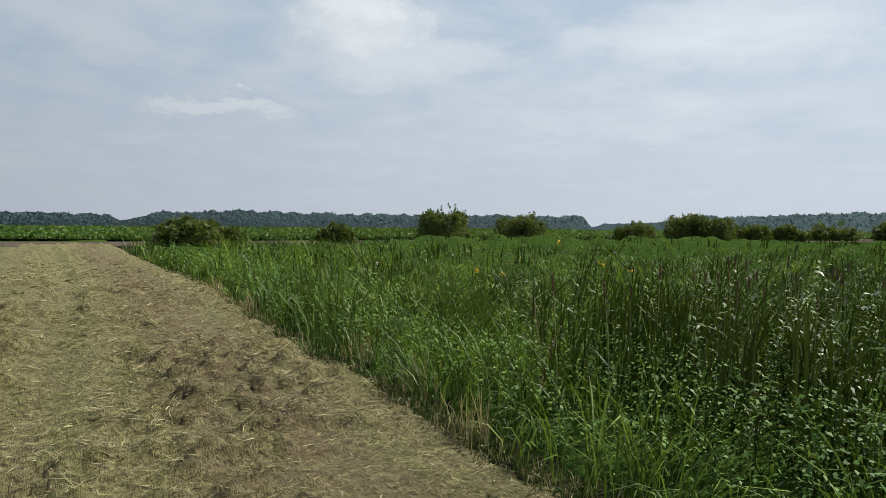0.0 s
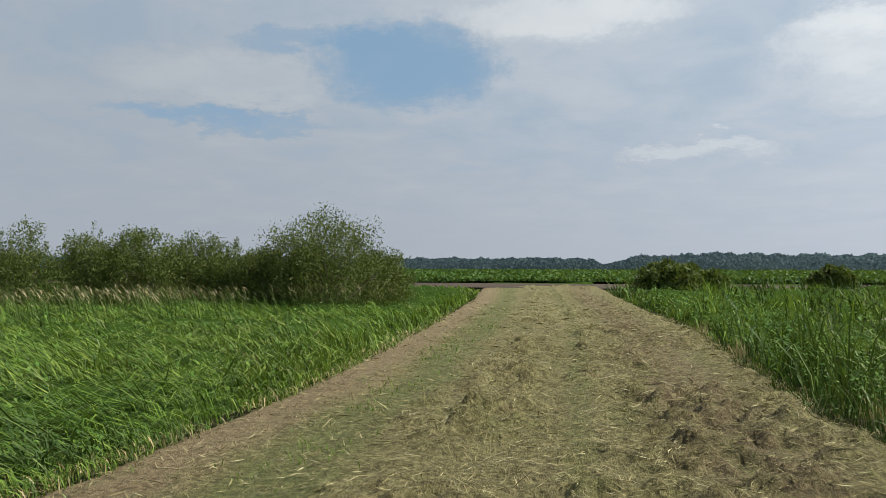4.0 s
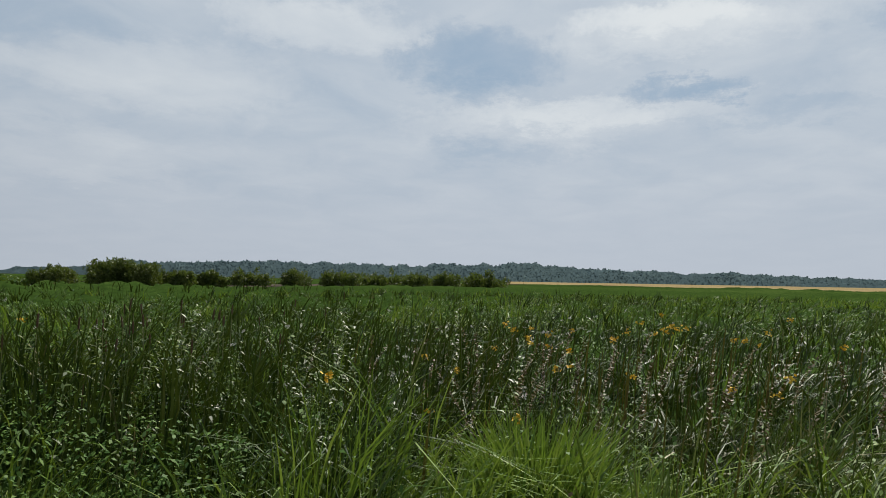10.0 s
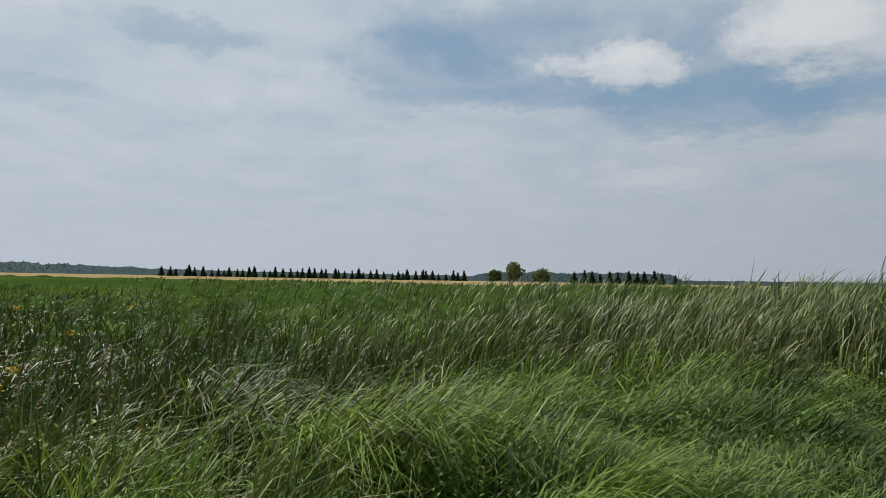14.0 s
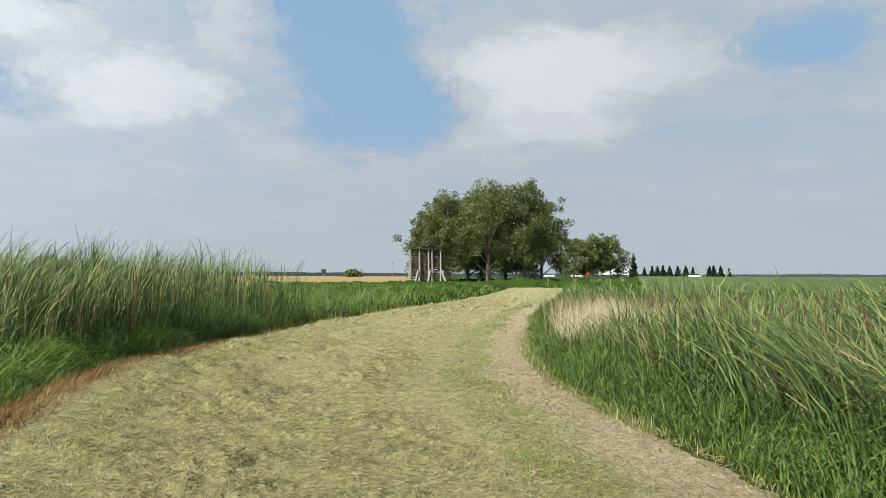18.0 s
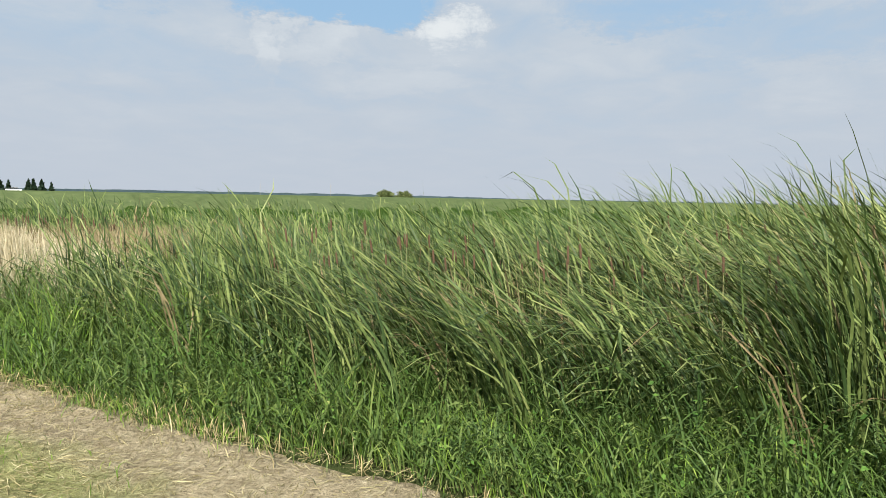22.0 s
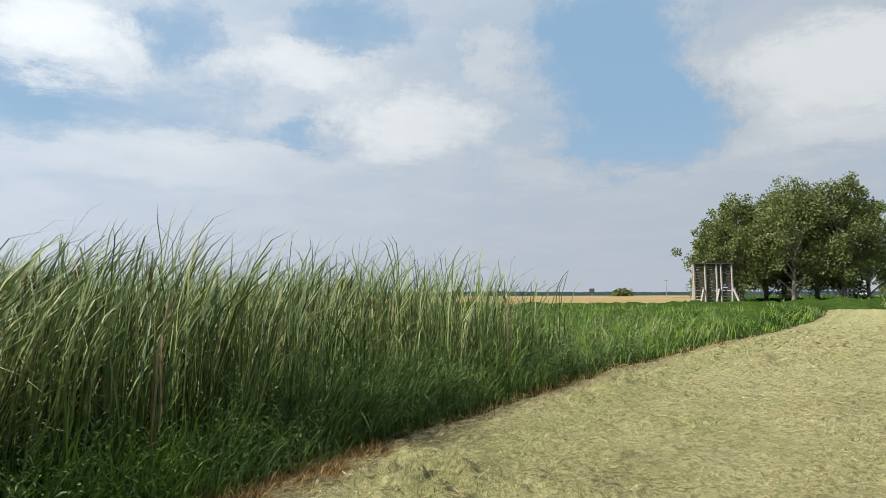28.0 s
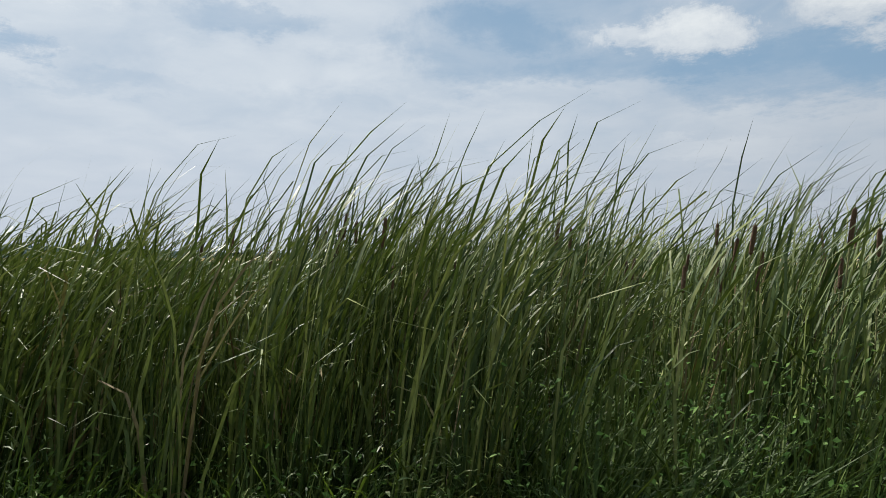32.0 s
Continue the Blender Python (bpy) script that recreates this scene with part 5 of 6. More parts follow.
# ---- willows and bushes ----
def bush(name, label, width, height, seed, mat=None, leaves=5000, size=0.1, stems=9):
    """A many-stemmed shrub: bent stems from one base and lumps of leaf round their ends, with shoots that stick out."""
    rng = np.random.default_rng(seed)
    thing = new(name)
    tagged(thing, label, "shrub")
    bm = bmesh.new()
    centres, radii = [], []
    for i in range(stems):
        a = rng.uniform(0, 2 * math.pi)
        out = width * 0.5 * math.sqrt(rng.random()) * 0.8
        h = height * rng.uniform(0.55, 0.86) * (1 - 0.62 * (out / (0.5 * width)) ** 2)
        top = (out * math.cos(a), out * math.sin(a), h)
        tube(bm, [(0.12 * math.cos(a), 0.12 * math.sin(a), -0.05), (top[0] * 0.45, top[1] * 0.45, h * 0.5), top], [0.05, 0.035, 0.012], 5)
        r = width * rng.uniform(0.15, 0.25)
        centres.append(top), radii.append((r, r, min(r * 0.9, height - h + 0.1)))
        centres.append((top[0] * 1.1, top[1] * 1.1, h * 0.45)), radii.append((r * 1.15, r * 1.15, h * 0.5))
        for _ in range(3):
            q = rng.normal(0, 0.6, 3) * r
            centres.append((top[0] + q[0], top[1] + q[1], h + abs(q[2]) * 0.5)), radii.append((r * 0.35, r * 0.35, r * 0.5))
    for i in range(int(stems * 2.2)):
        a, out = rng.uniform(0, 2 * math.pi), width * 0.45 * math.sqrt(rng.random())
        h = height * (1.0 - 0.6 * (out / (0.5 * width)) ** 2) * rng.uniform(0.84, 1.05)
        centres.append((out * math.cos(a) - 0.1, out * math.sin(a) - 0.1, h - 0.18)), radii.append((0.10, 0.10, 0.28))
    under(leaf_cloud("foliage", centres, radii, leaves, size, mat or WILLOW, rng, -0.5, 3.0, 0.8), thing)
    part("stem_cluster", bm, BARK, thing)
    return thing


W_LABEL = "dense grey-green willow bush behind the tall grass"
for i, (b, d, w, h) in enumerate([(345.2, 26.5, 2.6, 2.3), (341.2, 25.0, 5.0, 3.6), (338.0, 26.0, 3.2, 3.0), (334.0, 26.5, 3.0, 2.7), (331.0, 27.5, 3.4, 3.0),
                                  (327.0, 27.0, 3.6, 3.1), (323.5, 28.0, 3.2, 3.2), (319.0, 28.0, 3.6, 3.1)]):
    tagged(place(bush("willow_bush", W_LABEL, w, h, 40 + i, leaves=22000, size=0.035, stems=14), *polar(b, d), 0, 40 * i), group="willow bushes by the meadow")
for i, (b, d, w, h, lab) in enumerate([
        (8.6, 41.0, 4.4, 1.95, "low rounded grey-green shrub at the track's edge"), (10.9, 42.0, 2.4, 1.6, "low rounded grey-green shrub at the track's edge"),
        (28.5, 72.0, 5.2, 4.2, "tall round dark green bush standing alone"), (34.5, 82.0, 6.2, 3.1, "broad dark green bush in the marsh"),
        (43.7, 100.0, 5.5, 2.3, "low dark green bush in the marsh"), (47.6, 86.0, 5.6, 3.5, "broad dark green bush in the marsh"), (49.6, 86.0, 4.6, 3.1, "broad dark green bush in the marsh"),
        (52.2, 90.0, 4.0, 2.3, "low dark green bush in the marsh"), (54.5, 92.0, 4.0, 2.2, "low dark green bush in the marsh"), (19.6, 60.0, 3.6, 1.7, "low dark green bush in the marsh")]):
    place(bush("bush", lab, w, h, 60 + i, leaves=9000, size=0.115), *polar(b, d), 0, 25 * i)
for i, b in enumerate((57.5, 61.0, 64.5, 67.5, 70.5, 73.5, 76.0)):
    place(bush("bush", "low dark green bush in the marsh", 7.5, 1.9 + 0.25 * (i % 3), 80 + i, leaves=3500, size=0.18), *polar(b, 118 + 6 * (i % 2)), 0, 25 * i)


# ---- trees ----
def tree(label, height, spread, seed, leaves, size, mat=None, clear=0.16, name="tree"):
    """A broad tree: a tapered trunk, limbs, and a crown of leaf lumps round the limb ends."""
    rng = np.random.default_rng(seed)
    thing = new(name)
    tagged(thing, label, "tree")
    bm = bmesh.new()
    lean = rng.normal(0, 0.03, 2) * height
    tube(bm, [(0, 0, -0.2), (lean[0] * 0.3, lean[1] * 0.3, height * 0.3), (lean[0], lean[1], height * 0.86)], [height * 0.02, height * 0.014, height * 0.003], 9)
    part("trunk", bm, BARK, thing)
    centres, radii = [], []
    for i in range(15):
        a, s = i * 2.4 + rng.uniform(-0.4, 0.4), (i + 0.5) / 15
        z0 = height * (clear + 0.45 * s)
        ring = spread * 0.5 * math.sin(math.pi * min(0.98, 0.22 + 0.74 * s)) ** 0.8
        tip = (lean[0] * s + ring * 0.74 * math.cos(a), lean[1] * s + ring * 0.74 * math.sin(a), height * (0.2 + 0.68 * s) + rng.uniform(-0.03, 0.03) * height)
        bm = bmesh.new()
        mid = (tip[0] * 0.5, tip[1] * 0.5, (z0 + tip[2]) * 0.5 + 0.02 * height)
        tube(bm, [(lean[0] * s * 0.5, lean[1] * s * 0.5, z0), mid, tip], [height * 0.009, height * 0.006, height * 0.002], 5)
        part("limb", bm, BARK, thing)
        r = spread * rng.uniform(0.17, 0.25)
        centres.append(tip), radii.append((r, r, r * 0.85))
        for _ in range(6):
            q = np.clip(rng.normal(0, 1, 3), -1.5, 1.5) * r * 0.7
            centres.append((tip[0] + q[0], tip[1] + q[1], tip[2] + q[2] * 0.8)), radii.append((r * 0.42, r * 0.42, r * 0.38))
    centres.append((lean[0], lean[1], height * 0.9)), radii.append((spread * 0.15, spread * 0.15, height * 0.1))
    under(leaf_cloud("crown", centres, radii, leaves, size, mat or POPLAR, rng, 0.2, 1.3), thing)
    return thing


COTTON = "large mature cottonwood with a full dark green crown"
for i, (b, d, h, s) in enumerate([(208.9, 114, 12.5, 8.5), (210.3, 112, 15.5, 9.5), (211.8, 118, 16.4, 11.0), (213.4, 110, 16.8, 11.0), (214.9, 117, 17.0, 11.0), (216.4, 112, 16.4, 10.0), (217.8, 116, 14.0, 9.0), (213.0, 122, 16.0, 12.0)]):
    tagged(place(tree(COTTON, h, s, 100 + i, 17000, 0.22, clear=0.06, name="cottonwood"), *polar(b, d), 0, 60 * i), group="cottonwoods at the bend")
for i, (b, d, h, s) in enumerate([(220.4, 236, 14.0, 11.0), (221.9, 240, 16.0, 11.5), (223.3, 244, 15.5, 11.5)]):
    tagged(place(tree("rounded green tree beyond the cottonwoods", h, s, 120 + i, 6000, 0.45), *polar(b, d), 0, 60 * i), group="trees by the highway")
for i, (b, d, h, s) in enumerate([(136.2, 520, 16.0, 13), (134.6, 520, 9, 10), (138.4, 520, 10.5, 12), (180.6, 460, 11.0, 17), (256.5, 600, 6.5, 13), (258.1, 600, 5.5, 12), (202.5, 500, 4.5, 13)]):
    place(tree("round dark green tree far across the fields", h, s, 130 + i, 2000, 0.9), *polar(b, d), 0, 60 * i)


def conifer(label, height, width, seed, leaves=700, size=0.9):
    rng = np.random.default_rng(seed)
    thing = new("spruce")
    tagged(thing, label, "tree")
    bm = bmesh.new()
    tube(bm, [(0, 0, -0.2), (0, 0, height * 0.5), (0, 0, height * 0.98)], [height * 0.018, height * 0.012, 0.02], 6)
    part("trunk", bm, BARK, thing)
    levels = np.linspace(0.06, 0.97, 11)
    centres = [(rng.normal(0, 0.02) * width, rng.normal(0, 0.02) * width, height * s) for s in levels]
    radii = [(width * 0.5 * (1.02 - s) * rng.uniform(0.8, 1.15),) * 2 + (height * 0.05,) for s in levels]
    under(leaf_cloud("crown", centres, radii, leaves, size, FIR, rng, 0.5, 1.5), thing)
    return thing


rng = np.random.default_rng(5)
master = conifer("dark spruce in a far windbreak row", 8.5, 6.2, 1)
second = conifer("dark spruce in a far windbreak row", 8.0, 5.4, 2)
for ob in (master, second):
    tagged(ob, group="spruces of the windbreak")
spots = [(b + rng.normal(0, 0.12), 610 + rng.uniform(-15, 15), rng.uniform(0.75, 1.25)) for b in np.arange(108.5, 132.2, 0.5)]
spots += [(b + rng.normal(0, 0.1), 520 + rng.uniform(-10, 10), rng.uniform(0.95, 1.3)) for b in np.arange(141.0, 149.0, 0.7)]
spots += [(b, 480 + rng.uniform(-10, 10), s) for b, s in ((225.9, 0.85), (226.5, 1.05), (226.9, 1.0), (227.3, 1.1), (227.8, 1.0), (228.4, 1.05), (229.0, 1.0), (229.5, 0.95), (230.7, 1.0), (231.0, 1.1), (231.5, 1.0), (232.1, 0.85))]
place(master, *polar(*spots[0][:2])), place(second, *polar(*spots[1][:2]))
for i, (b, d, s) in enumerate(spots[2:]):
    x, y = polar(b, d)
    copy = copy_thing((master, second)[i % 2], Matrix.Translation((x, y, 0)))
    copy.matrix_basis = Matrix.Translation((x, y, 0)) @ Matrix.Rotation(i * 1.3, 4, "Z") @ Matrix.Scale(s, 4)
place(conifer("slim green spruce beside the highway trees", 7.5, 3.2, 9, 900, 0.5), *polar(225.0, 190))

# far woods: bearing and apparent height in degrees
SKYLINE = [(-45, 0.9), (2.6, 0.85), (3.4, 0.35), (4.2, 0.5), (6, 1.05), (12, 1.25), (20, 1.05), (26, 1.1), (39.6, 0.95), (40.3, 0.1), (41.3, 0.4), (44, 0.45), (46, 0.7), (48, 1.0), (56, 1.2),
           (66, 1.3), (71, 1.1), (72, 1.3), (80, 1.45), (84, 1.0), (90, 1.0), (92, 0.75), (95, 0.95), (98, 0.7), (105, 0.55), (110, 0.4), (132.5, 0.35), (134, 0.6), (136, 0.75), (148.5, 0.75), (149.3, 0.25), (151, 0.25), (165, 0.35),
           (190, 0.3), (205, 0.22), (215, 0.2), (232, 0.16), (245, 0.2), (260, 0.16), (268, 0.04), (300, 0.04), (315, 0.9)]


def build_woods():
    rng = np.random.default_rng(21)
    n = 46000
    b = rng.uniform(-45, 315, n)
    d = rng.uniform(860, 930, n)
    top = np.interp(b, *np.array(SKYLINE).T)
    h = np.tan(np.radians(top)) * d + 1.6
    lump = wave(b * 15.0, d * 0 + 3, 9.0, 1) * 0.6 + wave(b * 15.0, d * 0 + 9, 3.5, 2) * 0.4
    h = h * (0.82 + 0.3 * lump)
    z = h * rng.random(n) ** 0.8
    a = np.radians(b)
    p = np.stack([d * np.sin(a), d * np.cos(a), z], 1)
    s = rng.uniform(0.8, 1.9, n)[:, None] * np.clip(h / 16, 0.25, 1)[:, None]
    u = rng.normal(size=(n, 3))
    u /= np.linalg.norm(u, axis=1)[:, None]
    v = np.cross(u, rng.normal(size=(n, 3)))
    v /= np.linalg.norm(v, axis=1)[:, None]
    verts = np.stack([p - u * s, p + v * s, p + u * s, p - v * s], 1).reshape(-1, 3)
    # the dense inside of the belt, behind its outer leaves
    bb = np.linspace(-45, 315, 1800)
    hh = (np.tan(np.radians(np.interp(bb, *np.array(SKYLINE).T))) * 938 + 1.6) * (0.79 + 0.3 * (wave(bb * 15.0, bb * 0 + 3, 9.0, 1) * 0.6 + wave(bb * 15.0, bb * 0 + 9, 3.5, 2) * 0.4))
    ring = np.stack([938 * np.sin(np.radians(bb)), 938 * np.cos(np.radians(bb))], 1)
    low, high = np.column_stack([ring, 0 * bb - 0.5]), np.column_stack([ring, hh])
    k = np.arange(len(bb) - 1)
    wall = np.stack([k, k + 1, k + 1 + len(bb), k + len(bb)], 1) + 4 * n
    ob = put_mesh("far_woods", np.vstack([verts, low, high]), np.vstack([np.arange(4 * n).reshape(-1, 4), wall]), HAZED_WOODS)
    tagged(ob, "distant green belt of woodland on the horizon, tinted bluish for haze", "woods", kind="stuff")


def build_crop():
    """Rows of a leafy green crop beyond the dirt road."""
    rng = np.random.default_rng(22)
    n = 40000
    y = 74 + 380 * rng.random(n) ** 2.6
    x = rng.uniform(-0.75, 0.75, n) * (y + 30)
    y = np.round(y / 0.95) * 0.95 + rng.normal(0, 0.1, n)
    z = rng.uniform(0.1, 0.62, n)
    s = 0.12 * np.maximum(y / 74, 1)[:, None] * rng.uniform(0.8, 2.0, n)[:, None]
    u = rng.normal(size=(n, 3))
    u /= np.linalg.norm(u, axis=1)[:, None]
    v = np.cross(u, rng.normal(size=(n, 3)))
    v /= np.linalg.norm(v, axis=1)[:, None]
    p = np.stack([x, y, z], 1)
    verts = np.stack([p - u * s, p + v * s, p + u * s, p - v * s], 1).reshape(-1, 3)
    ob = put_mesh("crop_plants", verts, np.arange(4 * n).reshape(-1, 4), CROP)
    tagged(ob, "leafy green crop in rows beyond the dirt road", "crop", kind="stuff")


build_woods()
sheet("crop_field", [(-420, 72.5), (420, 75), (520, 500), (-520, 500)], 0.16, SHADY_UNDER, "green crop field beyond the dirt road", "field", 70, 0.25, 3)
build_crop()


# ---- the old timber stand, poles and vehicles ----
def timber_stand():
    thing = new("timber_stand")
    tagged(thing, "tall old dark board wall on weathered posts with slanting props", "stand")
    for i in range(13):
        bm = bmesh.new()
        box(bm, 0.1, 0.10, 0.75 + i * 0.385, 4.5, 0.04, 0.30 - 0.05 * (i % 3))
        part("board", bm, DARKWOOD, thing)
    for x in (-2.35, -0.95, 0.45, 1.0, 2.3):
        bm = bmesh.new()
        tube(bm, [(x, -0.06, -0.2), (x + 0.04, -0.05, 2.6), (x - 0.03, -0.06, 5.5)], [0.15, 0.14, 0.12], 7)
        part("post", bm, WEATHERED, thing)
    for x, s in ((-1.7, -1), (0.2, -1), (2.9, 1)):
        bm = bmesh.new()
        tube(bm, [(x + 0.5 * s * -1, -0.15, 2.3), (x + 0.9 * s * (-1) * -0.2, -1.5, 0.0)], [0.12, 0.13], 6)
        part("prop", bm, WEATHERED, thing)
    bm = bmesh.new()
    box(bm, 0, 0.35, 5.6, 5.0, 1.3, 0.14)
    part("roof", bm, DARKWOOD, thing)
    for z in np.arange(0.6, 5.4, 0.45):
        bm = bmesh.new()
        box(bm, -2.4, 0.55, z, 0.06, 1.0, 0.09)
        part("side_slat", bm, WEATHERED, thing)
    bm = bmesh.new()
    tube(bm, [(-2.4, 1.05, -0.2), (-2.4, 1.05, 5.5)], [0.09, 0.08], 7)
    part("post", bm, WEATHERED, thing)
    return thing


place(timber_stand(), *polar(208.4, 107), 0, -208.4 + 8)


def pole(label, height, x, y):
    thing = new("utility_pole")
    tagged(thing, label, "pole")
    bm = bmesh.new()
    tube(bm, [(0, 0, -0.3), (0, 0, height * 0.6), (0, 0, height)], [0.14, 0.12, 0.09], 8)
    part("shaft", bm, WEATHERED, thing)
    bm = bmesh.new()
    box(bm, 0, 0, height * 0.94, 1.8, 0.1, 0.12)
    part("crossarm", bm, WEATHERED, thing)
    place(thing, x, y, 0, 20)


for b, d, h in ((205.7, 300, 7.5), (246.5, 420, 9.0), (252.0, 430, 9.0)):
    pole("thin wooden utility pole beyond the fields", h, *polar(b, d))


sheet("highway", [polar(206, 262), polar(240, 262), polar(240, 276), polar(206, 276)], 0.9, plain("pale_asphalt", (0.20, 0.20, 0.20), (0.32, 0.32, 0.31), 0.85, 1.0, bump=0), "pale raised highway beyond the trees", "road", 40)


def sign_post(label, mat, height, wide, tall, x, y, turn):
    thing = new("sign")
    tagged(thing, label, "sign")
    bm = bmesh.new()
    tube(bm, [(0, 0, -0.2), (0, 0, height)], [0.07, 0.06], 6)
    part("post", bm, WEATHERED, thing)
    bm = bmesh.new()
    box(bm, 0, -0.09, height - tall / 2, wide, 0.04, tall)
    bevelled(bm, 0.01)
    part("panel", bm, mat, thing)
    place(thing, x, y, 0, turn)


def bevelled(bm, width=0.06):
    bmesh.ops.bevel(bm, geom=bm.edges[:], offset=width, segments=2, affect="EDGES")


sign_post("dark square box sign on a post by the field", DARKWOOD, 3.6, 1.6, 1.4, *polar(200.2, 240), -200)
sign_post("small red road sign on a post", RED, 3.6, 0.9, 0.9, *polar(221.2, 258), -221)


def wheel(parent, x, y, r=0.5, w=0.3):
    bm = bmesh.new()
    bmesh.ops.create_cone(bm, cap_ends=True, segments=16, radius1=r, radius2=r, depth=w, matrix=Matrix.Translation((x, y, r)) @ Matrix.Rotation(radians(90), 4, "X"))
    ob = part("wheel", bm, RUBBER, parent)
    bm = bmesh.new()
    bmesh.ops.create_cone(bm, cap_ends=True, segments=12, radius1=r * 0.5, radius2=r * 0.45, depth=w + 0.04, matrix=Matrix.Translation((x, y, r)) @ Matrix.Rotation(radians(90), 4, "X"))
    part("rim", bm, WHITE, ob)


def lorry():
    thing = new("lorry")
    tagged(thing, "red lorry cab pulling a long white box trailer", "truck")
    bm = bmesh.new()
    box(bm, 0, 0, 2.55, 14.5, 2.5, 2.8)
    bevelled(bm, 0.05)
    part("trailer_box", bm, WHITE, thing)
    bm = bmesh.new()
    box(bm, 0.2, 0, 1.0, 14.0, 1.0, 0.3)
    part("trailer_frame", bm, DARKWOOD, thing)
    bm = bmesh.new()
    box(bm, -9.6, 0, 2.1, 2.4, 2.4, 2.6)
    box(bm, -11.4, 0, 1.35, 1.6, 2.1, 1.2)
    bevelled(bm, 0.12)
    cab = part("cab", bm, RED, thing)
    bm = bmesh.new()
    box(bm, -10.83, 0, 2.6, 0.08, 2.0, 0.9)
    part("windscreen", bm, GLASS, cab)
    for x in (-11.4, -8.6, -7.6, 5.0, 6.2):
        for y in (-1.1, 1.1):
            wheel(thing, x, y)
    return thing


place(lorry(), *polar(223.6, 270), 0.9, 0 - 223.6 - 4)


def car(label, mat):
    thing = new("car")
    tagged(thing, label, "car")
    bm = bmesh.new()
    box(bm, 0, 0, 0.72, 4.6, 1.8, 0.7)
    bevelled(bm, 0.15)
    body = part("body", bm, mat, thing)
    bm = bmesh.new()
    v = box(bm, -0.2, 0, 1.3, 2.8, 1.6, 0.6)
    for q in v:
        if q.co.z > 1.3:
            q.co.x = -0.2 + (q.co.x + 0.2) * 0.7
    bevelled(bm, 0.1)
    part("cabin_glass", bm, GLASS, body)
    bm = bmesh.new()
    box(bm, -0.2, 0, 1.61, 1.8, 1.5, 0.05)
    part("roof", bm, mat, body)
    for x in (-1.45, 1.45):
        for y in (-0.85, 0.85):
            wheel(thing, x, y, 0.34, 0.22)
    return thing


for b, d in ((218.4, 266), (229.6, 270), (220.6, 271)):
    place(car("white car on the distant highway", WHITE), *polar(b, d), 0.9, 180 - b)


# ---- cattails and flowers ----
def cattail(seed, height):
    rng = np.random.default_rng(seed)
    thing = new("cattail")
    tagged(thing, "brown cattail spike on a tall pale stem among reeds", "cattail", group="cattails in the reed beds")
    lean = rng.uniform(0.02, 0.14)
    at = lambda z: (math.sin(WIND) * lean * z * z / height, math.cos(WIND) * lean * z * z / height, z)
    bm = bmesh.new()
    tube(bm, [at(0), at(height * 0.5), at(height * 0.84)], [0.007, 0.006, 0.004], 5)
    part("stem", bm, STEM, thing)
    bm = bmesh.new()
    lo, hi = height * 0.82, height * 0.82 + rng.uniform(0.15, 0.2)
    tube(bm, [at(lo), at(lo + 0.012), at((lo + hi) / 2), at(hi - 0.012), at(hi)], [0.004, 0.012, 0.0135, 0.012, 0.004], 8)
    part("spike", bm, SPIKE, thing)
    bm = bmesh.new()
    tube(bm, [at(hi - 0.005), at(hi + rng.uniform(0.05, 0.12))], [0.003, 0.001], 4)
    part("tip", bm, STEM, thing)
    return thing


def build_cattails():
    rng = np.random.default_rng(77)
    kinds = [cattail(i, 2.0) for i in range(4)]
    spots = []
    for cx, cy, rx, ry, turn, n, h in ((6.6, 4.4, 3.2, 1.4, 15, 34, 0.66), (-0.6, -17.2, 2.6, 1.2, 50, 26, 0.98), (-3.2, -18.4, 1.0, 2.0, 40, 14, 0.95), (1.6, -13.2, 1.5, 1.2, 0, 10, 0.8),
                                       (*SPIKES, 2.4, 0.9, 70, 60, 0.66), (-8.8, -2.2, 1.6, 1.6, 0, 14, 0.76), (BAND[0], BAND[1], 2.6, 0.55, BAND_TURN, 95, 0.64), (-9.2, -6.0, 2.0, 0.8, 65, 16, 0.70), (0.0, -20.0, 4.0, 2.0, 40, 14, 0.86)):
        c, s = math.cos(radians(turn)), math.sin(radians(turn))
        for _ in range(n):
            u, v = rng.normal(0, 0.55) * rx, rng.normal(0, 0.55) * ry
            spots.append((cx + u * c - v * s, cy + u * s + v * c, h * rng.uniform(0.88, 1.1)))
    gap, _ = edge_gap(np.array([p[0] for p in spots]), np.array([p[1] for p in spots]))
    spots = [p for p, g in zip(spots, gap) if g > (1.4 if p[0] < -5 else 0.7)]
    for i, (x, y, s) in enumerate(spots):
        m = Matrix.Translation((x, y, 0)) @ Matrix.Rotation(rng.normal(0, 0.5), 4, "Z")
        ob = kinds[i] if i < 4 else copy_thing(kinds[i % 4], m)
        ob.matrix_basis = m @ Matrix.Scale(s, 4)


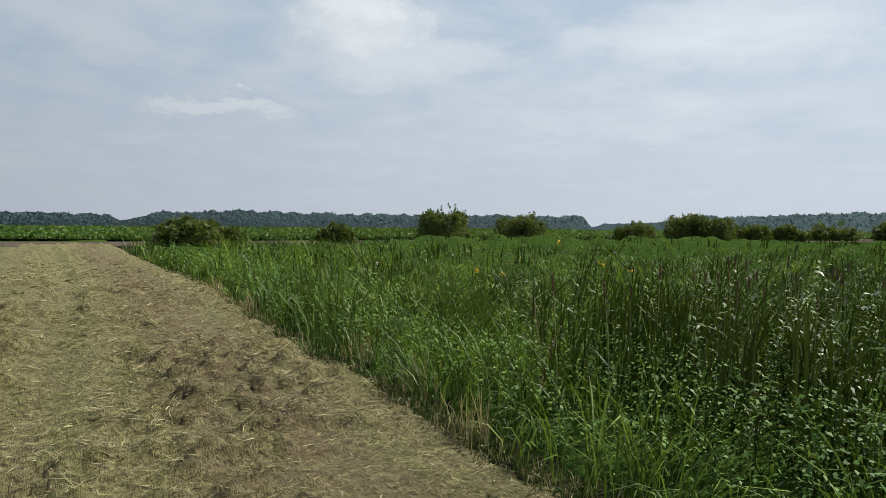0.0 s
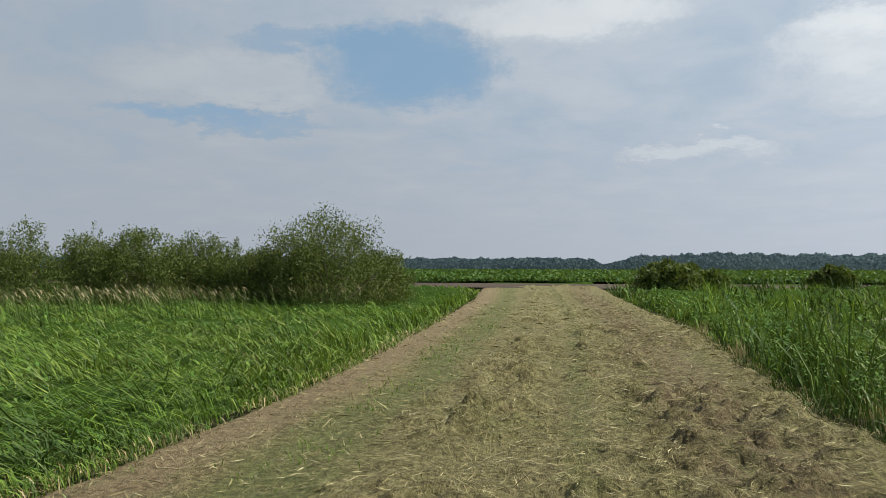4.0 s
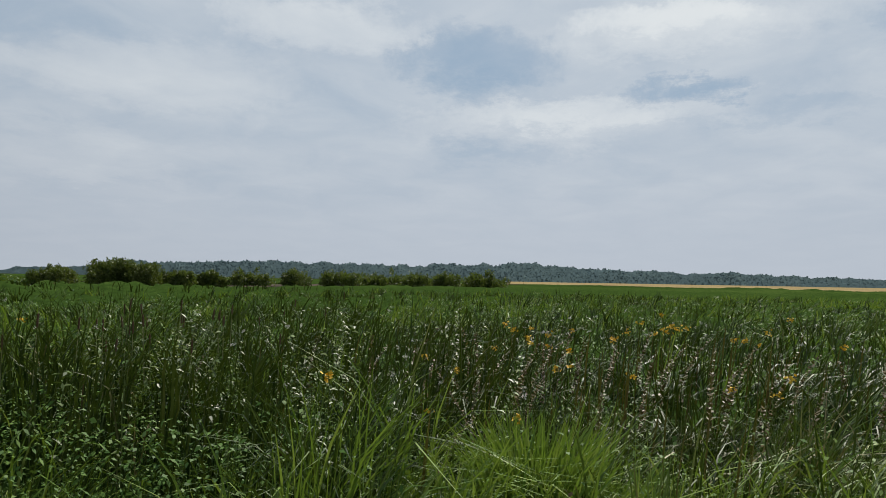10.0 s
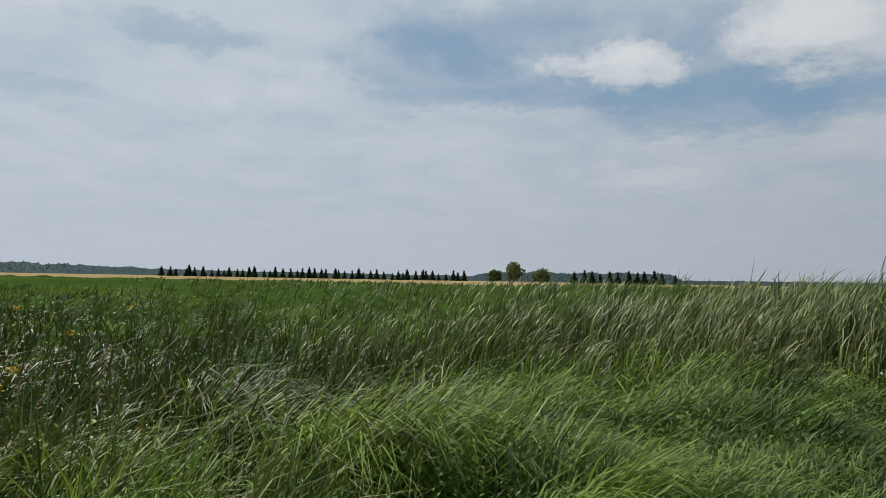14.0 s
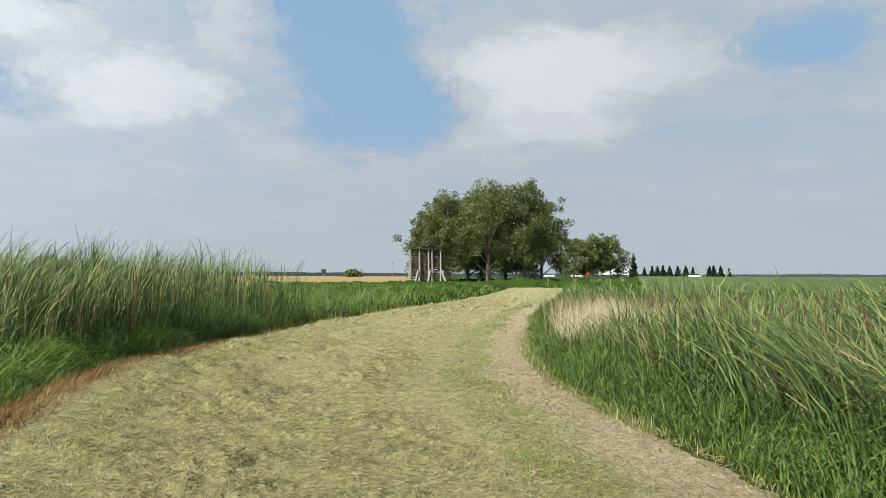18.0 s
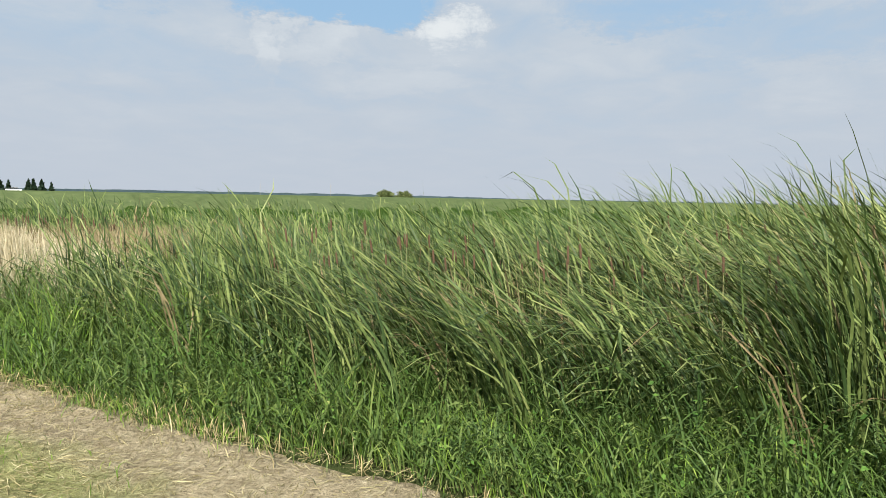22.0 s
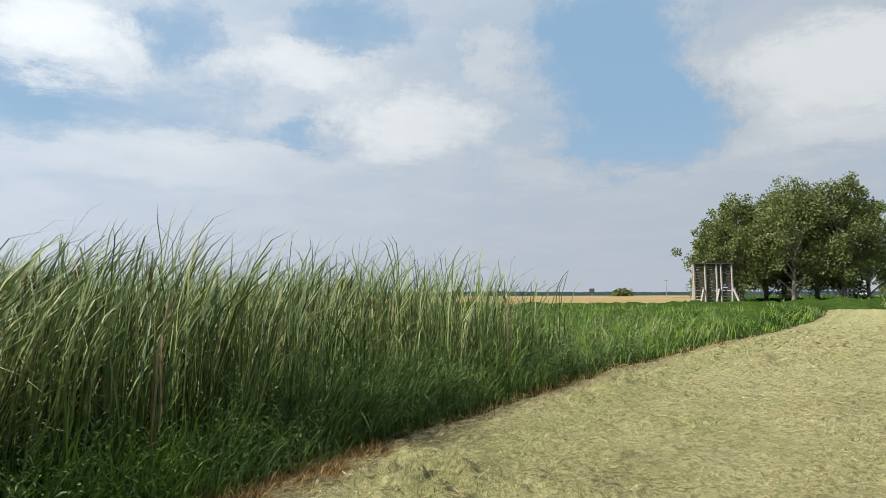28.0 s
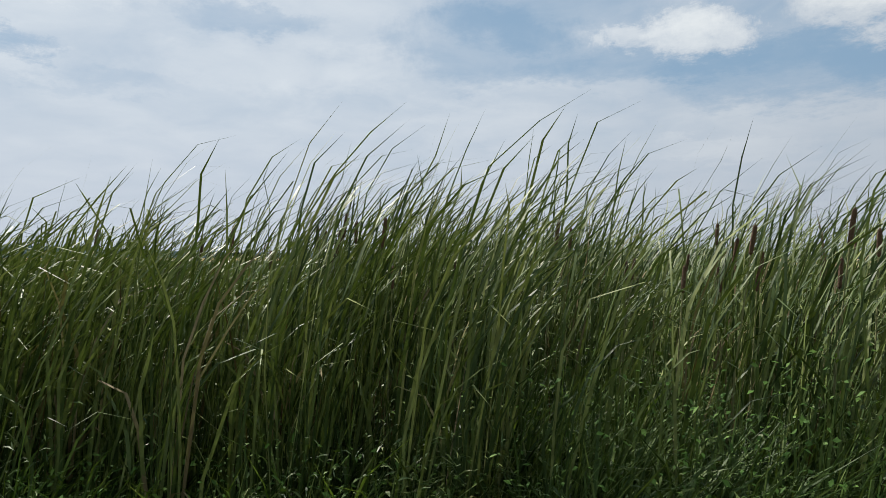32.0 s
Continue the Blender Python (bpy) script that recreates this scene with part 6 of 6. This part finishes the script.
def build_flowers():
    """Heads of yellow ragwort and white seed fluff, as small tufts of petals on thin stalks."""
    for name, mat, label, count, size in (("yellow_flowers", YELLOW, "clusters of small yellow wild flowers among the grass", 240, 0.021),
                                          ("seed_fluff", FLUFF, "white fluffy seed heads of gone-over thistles", 220, 0.011)):
        x, y = scatter(count * 14, 2.5, 30, 1.2)
        gap, east = edge_gap(x, y)
        want = np.maximum.reduce([0.9 * blob(x, y, 8.5, 0.3, 6.5, 3.6, -15), 0.5 * blob(x, y, 6, 9, 3, 4), 0.3 * blob(x, y, 5, -9, 4, 2), 0.35 * blob(x, y, 6, 4, 4, 3)])
        if name == "yellow_flowers":
            want = np.maximum(0.8 * blob(x, y, 9.0, -0.3, 6.0, 3.2, -15), 0.25 * blob(x, y, 6, 9, 2.5, 3))
        keep = (gap > 0.7) & east & (RNG.random(len(x)) < want)
        x, y = x[keep][:count], y[keep][:count]
        n, per = len(x), 16
        d = away(x, y)
        h = 1.08 * sward(x, y) + RNG.uniform(0.05, 0.3, n)
        who = np.repeat(np.arange(n), per)
        s = size * wider(d, 5.0, 0.4)[who] * RNG.uniform(0.7, 1.3, len(who))
        off = RNG.normal(0, 1, (len(who), 3)) * np.array([0.8, 0.8, 0.6]) * s[:, None]
        p = np.stack([x[who], y[who], h[who]], 1) + off
        a = RNG.normal(size=(len(who), 3))
        a /= np.linalg.norm(a, axis=1)[:, None]
        b = np.cross(a, RNG.normal(size=(len(who), 3)))
        b /= np.linalg.norm(b, axis=1)[:, None]
        verts = np.stack([p - a * s[:, None] * 0.6, p + b * s[:, None] * 0.5, p + a * s[:, None] * 0.6, p - b * s[:, None] * 0.5], 1).reshape(-1, 3)
        ob = put_mesh(name, verts, np.arange(4 * len(who)).reshape(-1, 4), mat)
        tagged(ob, label, "flowers", kind="stuff")
        stalk = blade_mesh(name[:-1] + "_stalks", x, y, np.zeros(n), h, np.full(n, 0.006), np.full(n, 0.05), windy(n), HERB, 3)
        tagged(stalk, "thin green stalks of the wild flowers", "stalks", kind="stuff")


build_cattails()
build_flowers()
